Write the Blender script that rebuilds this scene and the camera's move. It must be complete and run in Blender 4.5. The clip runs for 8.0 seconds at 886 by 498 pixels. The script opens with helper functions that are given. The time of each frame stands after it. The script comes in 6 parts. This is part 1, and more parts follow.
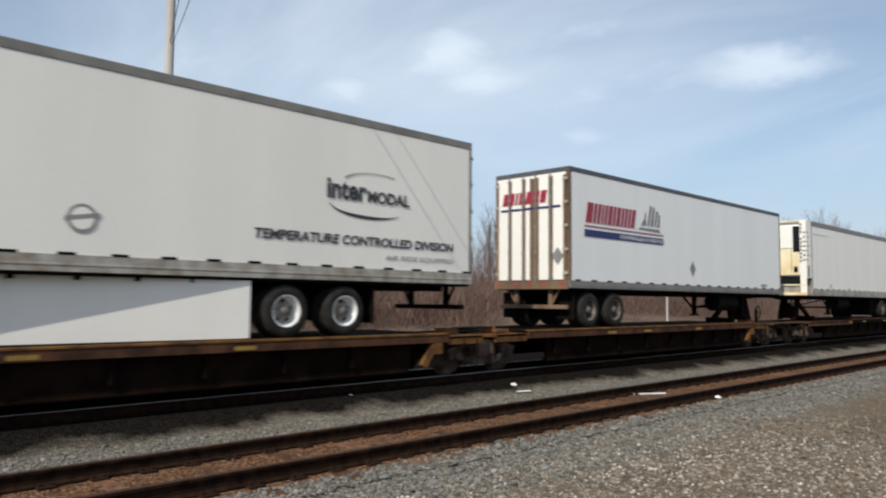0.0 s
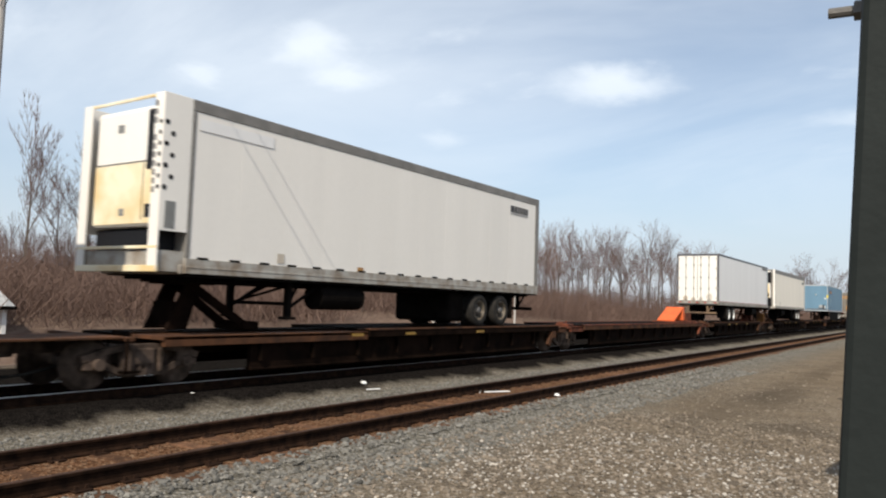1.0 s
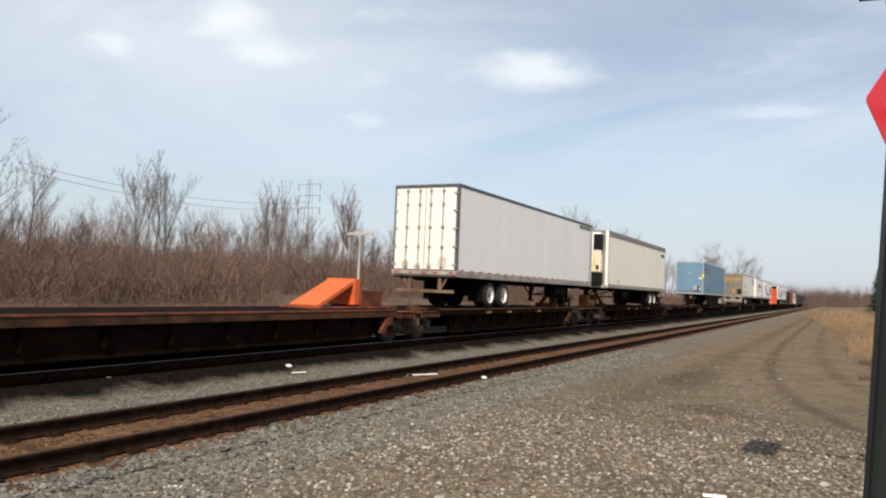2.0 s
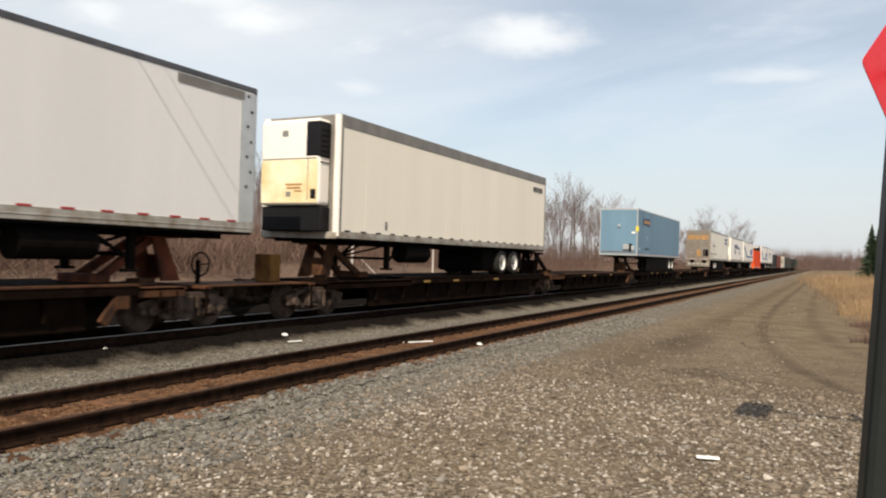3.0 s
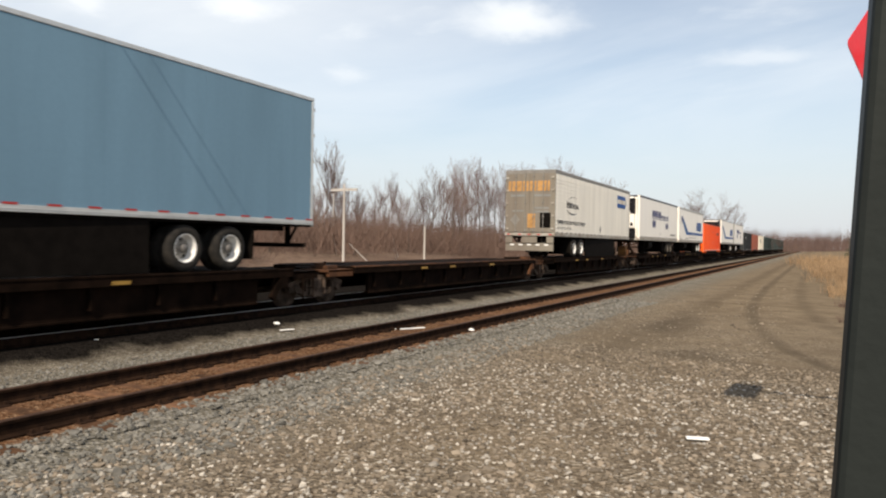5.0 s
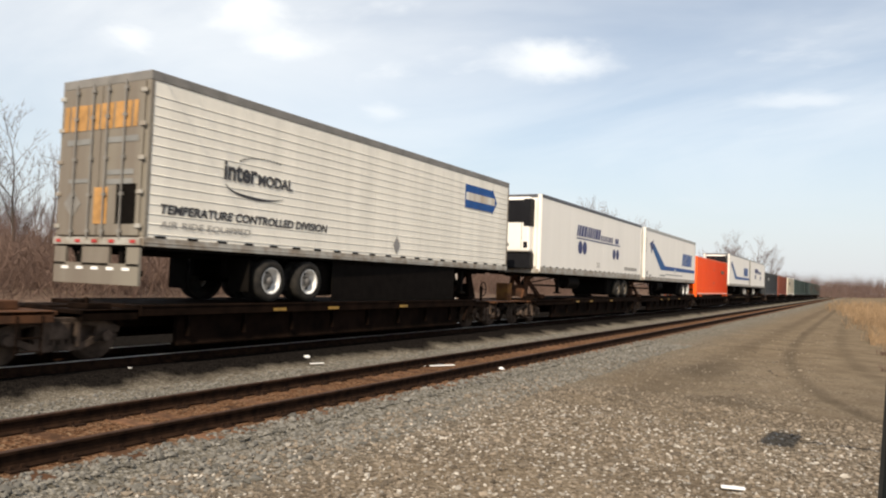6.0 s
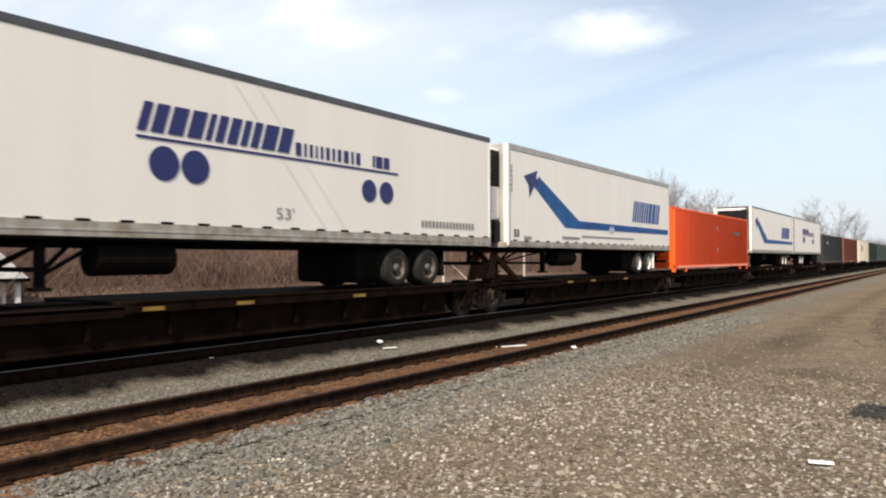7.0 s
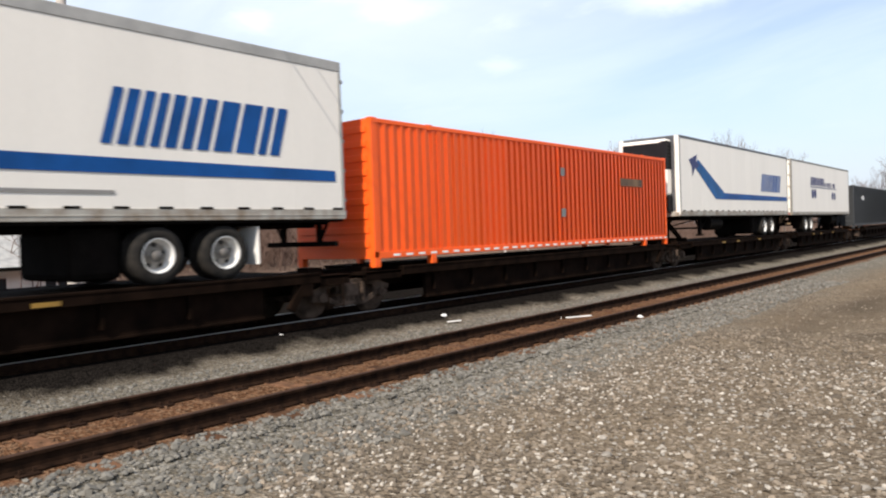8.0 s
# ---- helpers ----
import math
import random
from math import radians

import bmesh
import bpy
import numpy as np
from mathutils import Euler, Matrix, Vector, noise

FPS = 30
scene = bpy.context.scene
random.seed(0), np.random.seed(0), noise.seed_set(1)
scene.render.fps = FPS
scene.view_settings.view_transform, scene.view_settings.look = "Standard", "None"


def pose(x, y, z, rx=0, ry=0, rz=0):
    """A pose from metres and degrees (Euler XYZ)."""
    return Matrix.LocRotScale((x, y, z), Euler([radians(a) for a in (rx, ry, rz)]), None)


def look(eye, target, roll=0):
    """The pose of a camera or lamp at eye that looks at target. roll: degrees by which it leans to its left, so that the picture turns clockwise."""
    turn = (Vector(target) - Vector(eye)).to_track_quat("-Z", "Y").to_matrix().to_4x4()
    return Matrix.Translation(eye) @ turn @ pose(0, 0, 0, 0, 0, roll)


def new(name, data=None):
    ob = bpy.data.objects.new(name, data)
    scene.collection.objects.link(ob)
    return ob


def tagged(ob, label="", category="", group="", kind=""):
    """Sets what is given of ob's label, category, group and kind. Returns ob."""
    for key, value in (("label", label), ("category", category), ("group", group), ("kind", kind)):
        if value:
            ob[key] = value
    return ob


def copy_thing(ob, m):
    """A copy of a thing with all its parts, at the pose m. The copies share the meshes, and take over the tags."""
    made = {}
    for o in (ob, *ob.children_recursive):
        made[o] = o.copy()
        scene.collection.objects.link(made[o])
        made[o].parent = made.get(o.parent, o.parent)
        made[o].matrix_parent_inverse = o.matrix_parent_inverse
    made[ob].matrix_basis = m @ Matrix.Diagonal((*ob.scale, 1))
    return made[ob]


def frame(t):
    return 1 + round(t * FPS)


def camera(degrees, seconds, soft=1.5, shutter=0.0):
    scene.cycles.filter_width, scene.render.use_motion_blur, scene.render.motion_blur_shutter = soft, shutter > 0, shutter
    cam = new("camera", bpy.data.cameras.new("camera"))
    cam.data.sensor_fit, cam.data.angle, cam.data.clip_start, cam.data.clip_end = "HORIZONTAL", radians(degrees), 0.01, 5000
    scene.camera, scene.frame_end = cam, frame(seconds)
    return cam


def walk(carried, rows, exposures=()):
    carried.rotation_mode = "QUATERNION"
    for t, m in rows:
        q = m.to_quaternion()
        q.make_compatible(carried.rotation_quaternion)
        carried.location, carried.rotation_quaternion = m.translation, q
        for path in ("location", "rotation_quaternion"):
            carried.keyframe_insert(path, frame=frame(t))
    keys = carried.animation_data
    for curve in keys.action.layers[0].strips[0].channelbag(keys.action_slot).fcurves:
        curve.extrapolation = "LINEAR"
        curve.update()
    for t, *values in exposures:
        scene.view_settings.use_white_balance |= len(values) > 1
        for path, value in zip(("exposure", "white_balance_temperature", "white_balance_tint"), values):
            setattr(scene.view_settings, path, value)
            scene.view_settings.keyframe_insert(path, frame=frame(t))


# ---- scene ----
cam = camera(61.62, 8.0, soft=2.1, shutter=0.08)
CAMERA_ROWS = [
    (0.0, pose(6.823, 0, 1.711, 94.00, -0.48, 44.99)),
    (0.5, pose(6.823, 0, 1.711, 94.55, -0.41, 36.14)),
    (1.0, pose(6.853, 0, 1.711, 94.09, -1.84, 33.79)),
    (1.5, pose(6.703, 0, 1.711, 92.65, -2.49, 30.19)),
    (1.7, pose(6.683, 0, 1.711, 93.30, -2.42, 28.30)),
    (3.0, pose(6.662, 0, 1.711, 90.50, -1.71, 27.32)),
    (3.5, pose(6.664, 0, 1.711, 90.32, -0.86, 28.62)),
    (4.0, pose(6.672, 0, 1.711, 89.21, -0.81, 29.18)),
    (4.5, pose(6.683, 0, 1.711, 89.50, -1.06, 27.65)),
    (4.7, pose(6.683, 0, 1.711, 89.40, -1.11, 26.77)),
    (5.8, pose(6.683, 0, 1.711, 89.79, -0.25, 27.21)),
    (6.0, pose(6.683, 0, 1.711, 92.25, -2.21, 29.11)),
    (6.5, pose(6.683, 0, 1.711, 91.05, -2.49, 33.04)),
    (7.0, pose(6.683, 0, 1.711, 90.77, 0.18, 34.33)),
    (7.5, pose(6.683, 0, 1.711, 89.13, 0.30, 40.57)),
    (8.0, pose(6.683, 0, 1.711, 88.80, 2.00, 39.05)),
]
walk(cam, CAMERA_ROWS, [(0.0, -0.22, 6380, 8), (1.0, 0.0, 6750, 10), (1.7, -0.05, 6900, 11), (3.0, 0.06, 7500, 12), (3.5, 0.06, 7300, 12), (4.0, 0.05, 7150, 12), (4.5, 0.08, 7250, 12), (6.0, 0.15, 7450, 12), (8.0, 0.28, 6750, 12)])

# ---- light ----
SUN_DIR = Vector((0.235, -0.71, 0.66)).normalized()
world = bpy.data.worlds.new("sky")
scene.world = world
world.use_nodes = True
wn, wl = world.node_tree.nodes, world.node_tree.links
wn.clear()
w_out = wn.new("ShaderNodeOutputWorld")
w_bg = wn.new("ShaderNodeBackground")
w_sky = wn.new("ShaderNodeTexSky")
w_sky.sky_type = "NISHITA"
w_sky.sun_disc = False
w_sky.sun_elevation = math.asin(SUN_DIR.z)
w_sky.sun_rotation = math.atan2(SUN_DIR.x, SUN_DIR.y)
w_sky.air_density, w_sky.dust_density, w_sky.ozone_density = 1.0, 0.5, 1.2
w_tc = wn.new("ShaderNodeTexCoord")
w_sep = wn.new("ShaderNodeSeparateXYZ")
wl.new(w_tc.outputs["Generated"], w_sep.inputs[0])
w_add = wn.new("ShaderNodeMath"); w_add.operation = "ADD"; w_add.inputs[1].default_value = 0.22
w_max = wn.new("ShaderNodeMath"); w_max.operation = "MAXIMUM"; w_max.inputs[1].default_value = 0.05
wl.new(w_sep.outputs[2], w_max.inputs[0])
wl.new(w_max.outputs[0], w_add.inputs[0])
w_div = wn.new("ShaderNodeVectorMath"); w_div.operation = "DIVIDE"
wl.new(w_tc.outputs["Generated"], w_div.inputs[0])
wl.new(w_add.outputs[0], w_div.inputs[1])
def cloud_layer(scale, stretch, turn, shift, lo, hi, a, b, detail, distortion):
    mp = wn.new("ShaderNodeMapping")
    mp.inputs["Rotation"].default_value = (0, 0, radians(turn))
    mp.inputs["Scale"].default_value = (1.0, stretch, 0.0)
    mp.inputs["Location"].default_value = shift
    wl.new(w_div.outputs[0], mp.inputs[0])
    n = wn.new("ShaderNodeTexNoise")
    n.inputs["Scale"].default_value, n.inputs["Detail"].default_value, n.inputs["Roughness"].default_value = scale, detail, 0.55
    n.inputs["Distortion"].default_value = distortion
    wl.new(mp.outputs[0], n.inputs["Vector"])
    r = wn.new("ShaderNodeValToRGB")
    r.color_ramp.interpolation = "EASE"
    r.color_ramp.elements[0].position, r.color_ramp.elements[1].position = lo, hi
    r.color_ramp.elements[0].color, r.color_ramp.elements[1].color = (a, a, a, 1), (b, b, b, 1)
    wl.new(n.outputs["Fac"], r.inputs[0])
    return r.outputs[0]


veil = cloud_layer(0.75, 1.5, 30, (2.3, 0.7, 0.0), 0.33, 0.72, 0.19, 0.66, 6, 0.5)
puffs = cloud_layer(2.6, 1.7, 55, (0.4, 1.9, 0.0), 0.58, 0.78, 0.0, 0.35, 6, 0.1)


def screen(a, b):
    n = wn.new("ShaderNodeMixRGB")
    n.blend_type = "SCREEN"
    n.inputs[0].default_value = 1.0
    wl.new(a, n.inputs[1])
    wl.new(b, n.inputs[2])
    return n.outputs[0]


# ragged single clouds: bearing, elevation, length, breadth, lean, opacity
w_rag = wn.new("ShaderNodeTexNoise")
w_rag.inputs["Scale"].default_value, w_rag.inputs["Detail"].default_value, w_rag.inputs["Roughness"].default_value = 4.0, 5, 0.6
wl.new(w_div.outputs[0], w_rag.inputs["Vector"])
w_off = wn.new("ShaderNodeVectorMath")
w_off.operation = "MULTIPLY_ADD"
w_off.inputs[1].default_value, w_off.inputs[2].default_value = (0.22, 0.22, 0.0), (-0.11, -0.11, 0.0)
wl.new(w_rag.outputs["Color"], w_off.inputs[0])
w_ragged = wn.new("ShaderNodeVectorMath")
wl.new(w_div.outputs[0], w_ragged.inputs[0])
wl.new(w_off.outputs[0], w_ragged.inputs[1])
cover = screen(veil, puffs)
for bearing, rise, long_, broad, lean, opacity in ((-20.5, 16.4, 0.17, 0.055, 8, 0.8), (-3.6, 13.3, 0.13, 0.04, 8, 0.5), (-42.0, 16.8, 0.10, 0.045, 0, 0.75), (-45.5, 18.6, 0.11, 0.055, 0, 0.75), (-52.5, 15.6, 0.08, 0.04, 0, 0.65), (-34.0, 12.4, 0.09, 0.035, 0, 0.55), (-50.0, 13.0, 1.1, 0.6, 20, 0.38)):
    e, a = radians(rise), radians(bearing)
    k = 1 / (math.sin(e) + 0.22)
    mp = wn.new("ShaderNodeMapping")
    mp.vector_type = "TEXTURE"
    mp.inputs["Location"].default_value = (math.cos(e) * math.sin(a) * k, math.cos(e) * math.cos(a) * k, 0)
    mp.inputs["Rotation"].default_value = (0, 0, radians(-bearing + lean))
    mp.inputs["Scale"].default_value = (long_, broad * 1.8, 1.0)
    wl.new(w_ragged.outputs[0], mp.inputs[0])
    flat_ = wn.new("ShaderNodeVectorMath")
    flat_.operation = "MULTIPLY"
    flat_.inputs[1].default_value = (1, 1, 0)
    wl.new(mp.outputs[0], flat_.inputs[0])
    far_ = wn.new("ShaderNodeVectorMath")
    far_.operation = "LENGTH"
    wl.new(flat_.outputs[0], far_.inputs[0])
    soft_ = wn.new("ShaderNodeMapRange")
    soft_.interpolation_type = "SMOOTHSTEP"
    soft_.inputs["From Min"].default_value, soft_.inputs["From Max"].default_value = 0.2, 1.25
    soft_.inputs["To Min"].default_value, soft_.inputs["To Max"].default_value = opacity, 0.0
    wl.new(far_.outputs["Value"], soft_.inputs["Value"])
    cover = screen(cover, soft_.outputs[0])
w_mix = wn.new("ShaderNodeMixRGB")
w_mix.inputs[2].default_value = (7.5, 8.3, 9.2, 1)
w_low = wn.new("ShaderNodeMapRange")
w_low.inputs["From Min"].default_value, w_low.inputs["From Max"].default_value = 0.0, 0.30
w_low.inputs["To Min"].default_value, w_low.inputs["To Max"].default_value = 0.25, 1.0
wl.new(w_sep.outputs[2], w_low.inputs["Value"])
w_fade = wn.new("ShaderNodeMixRGB")
w_fade.blend_type = "MULTIPLY"
w_fade.inputs[0].default_value = 1.0
wl.new(cover, w_fade.inputs[1])
wl.new(w_low.outputs[0], w_fade.inputs[2])
wl.new(w_fade.outputs[0], w_mix.inputs[0])
wl.new(w_sky.outputs[0], w_mix.inputs[1])
w_hz = wn.new("ShaderNodeMapRange")
w_hz.interpolation_type = "SMOOTHSTEP"
w_hz.inputs["From Min"].default_value, w_hz.inputs["From Max"].default_value = 0.0, 0.24
w_hz.inputs["To Min"].default_value, w_hz.inputs["To Max"].default_value = 0.82, 0.0
wl.new(w_sep.outputs[2], w_hz.inputs["Value"])
w_haze = wn.new("ShaderNodeMixRGB")
w_haze.inputs[2].default_value = (4.35, 5.12, 6.4, 1)
wl.new(w_hz.outputs[0], w_haze.inputs[0])
wl.new(w_mix.outputs[0], w_haze.inputs[1])
wl.new(w_haze.outputs[0], w_bg.inputs[0])
w_bg.inputs[1].default_value = 0.127
wl.new(w_bg.outputs[0], w_out.inputs[0])

sun_data = bpy.data.lights.new("sun", "SUN")
sun_data.energy, sun_data.angle, sun_data.color = 5.0, radians(0.6), (1.0, 0.94, 0.84)
sun = new("sun", sun_data)
sun.matrix_world = look(SUN_DIR * 60, (0, 0, 0))

# ---- materials ----
def mat(name, base, rough=0.7, metal=0.0, var=0.25, scale=3.0, fine=40.0, bump=0.15, dark=None, streak=False, island=0.0, spec=0.5):
    """A painted, rusty or mineral surface: base colour with coarse stains, fine grain and relief."""
    m = bpy.data.materials.new(name)
    m.use_nodes = True
    nt, lk = m.node_tree.nodes, m.node_tree.links
    b = nt["Principled BSDF"]
    b.inputs["Roughness"].default_value, b.inputs["Metallic"].default_value = rough, metal
    b.inputs["Specular IOR Level"].default_value = spec
    tc = nt.new("ShaderNodeTexCoord")
    mp = nt.new("ShaderNodeMapping")
    if streak:
        mp.inputs["Scale"].default_value = (1.0, 1.0, 0.12)
    lk.new(tc.outputs["Object"], mp.inputs[0])
    n1 = nt.new("ShaderNodeTexNoise")
    n1.inputs["Scale"].default_value, n1.inputs["Detail"].default_value = scale, 6
    lk.new(mp.outputs[0], n1.inputs["Vector"])
    n2 = nt.new("ShaderNodeTexNoise")
    n2.inputs["Scale"].default_value, n2.inputs["Detail"].default_value = fine, 4
    lk.new(tc.outputs["Object"], n2.inputs["Vector"])
    r = nt.new("ShaderNodeValToRGB")
    d = dark or tuple(c * (1 - var) for c in base)
    r.color_ramp.elements[0].position, r.color_ramp.elements[1].position = 0.32, 0.62
    r.color_ramp.elements[0].color, r.color_ramp.elements[1].color = (*d, 1), (*base, 1)
    lk.new(n1.outputs["Fac"], r.inputs[0])
    mx = nt.new("ShaderNodeMixRGB")
    mx.blend_type = "MULTIPLY"
    mx.inputs[0].default_value = min(1.0, var * 1.5)
    lk.new(r.outputs[0], mx.inputs[1])
    r2 = nt.new("ShaderNodeValToRGB")
    r2.color_ramp.elements[0].color, r2.color_ramp.elements[1].color = (0.6, 0.6, 0.6, 1), (1.15, 1.15, 1.15, 1)
    lk.new(n2.outputs["Fac"], r2.inputs[0])
    lk.new(r2.outputs[0], mx.inputs[2])
    col = mx.outputs[0]
    if island:
        rnd = nt.new("ShaderNodeObjectInfo").outputs["Random"] if island < 0 else nt.new("ShaderNodeNewGeometry").outputs["Random Per Island"]
        mr = nt.new("ShaderNodeMapRange")
        mr.inputs["To Min"].default_value, mr.inputs["To Max"].default_value = 1 - abs(island), 1 + abs(island)
        lk.new(rnd, mr.inputs["Value"])
        m3 = nt.new("ShaderNodeVectorMath")
        m3.operation = "SCALE"
        lk.new(col, m3.inputs[0])
        lk.new(mr.outputs[0], m3.inputs["Scale"])
        col = m3.outputs[0]
    lk.new(col, b.inputs["Base Color"])
    if bump:
        bp = nt.new("ShaderNodeBump")
        bp.inputs["Strength"].default_value, bp.inputs["Distance"].default_value = bump, 0.02
        lk.new(n2.outputs["Fac"], bp.inputs["Height"])
        lk.new(bp.outputs[0], b.inputs["Normal"])
    return m


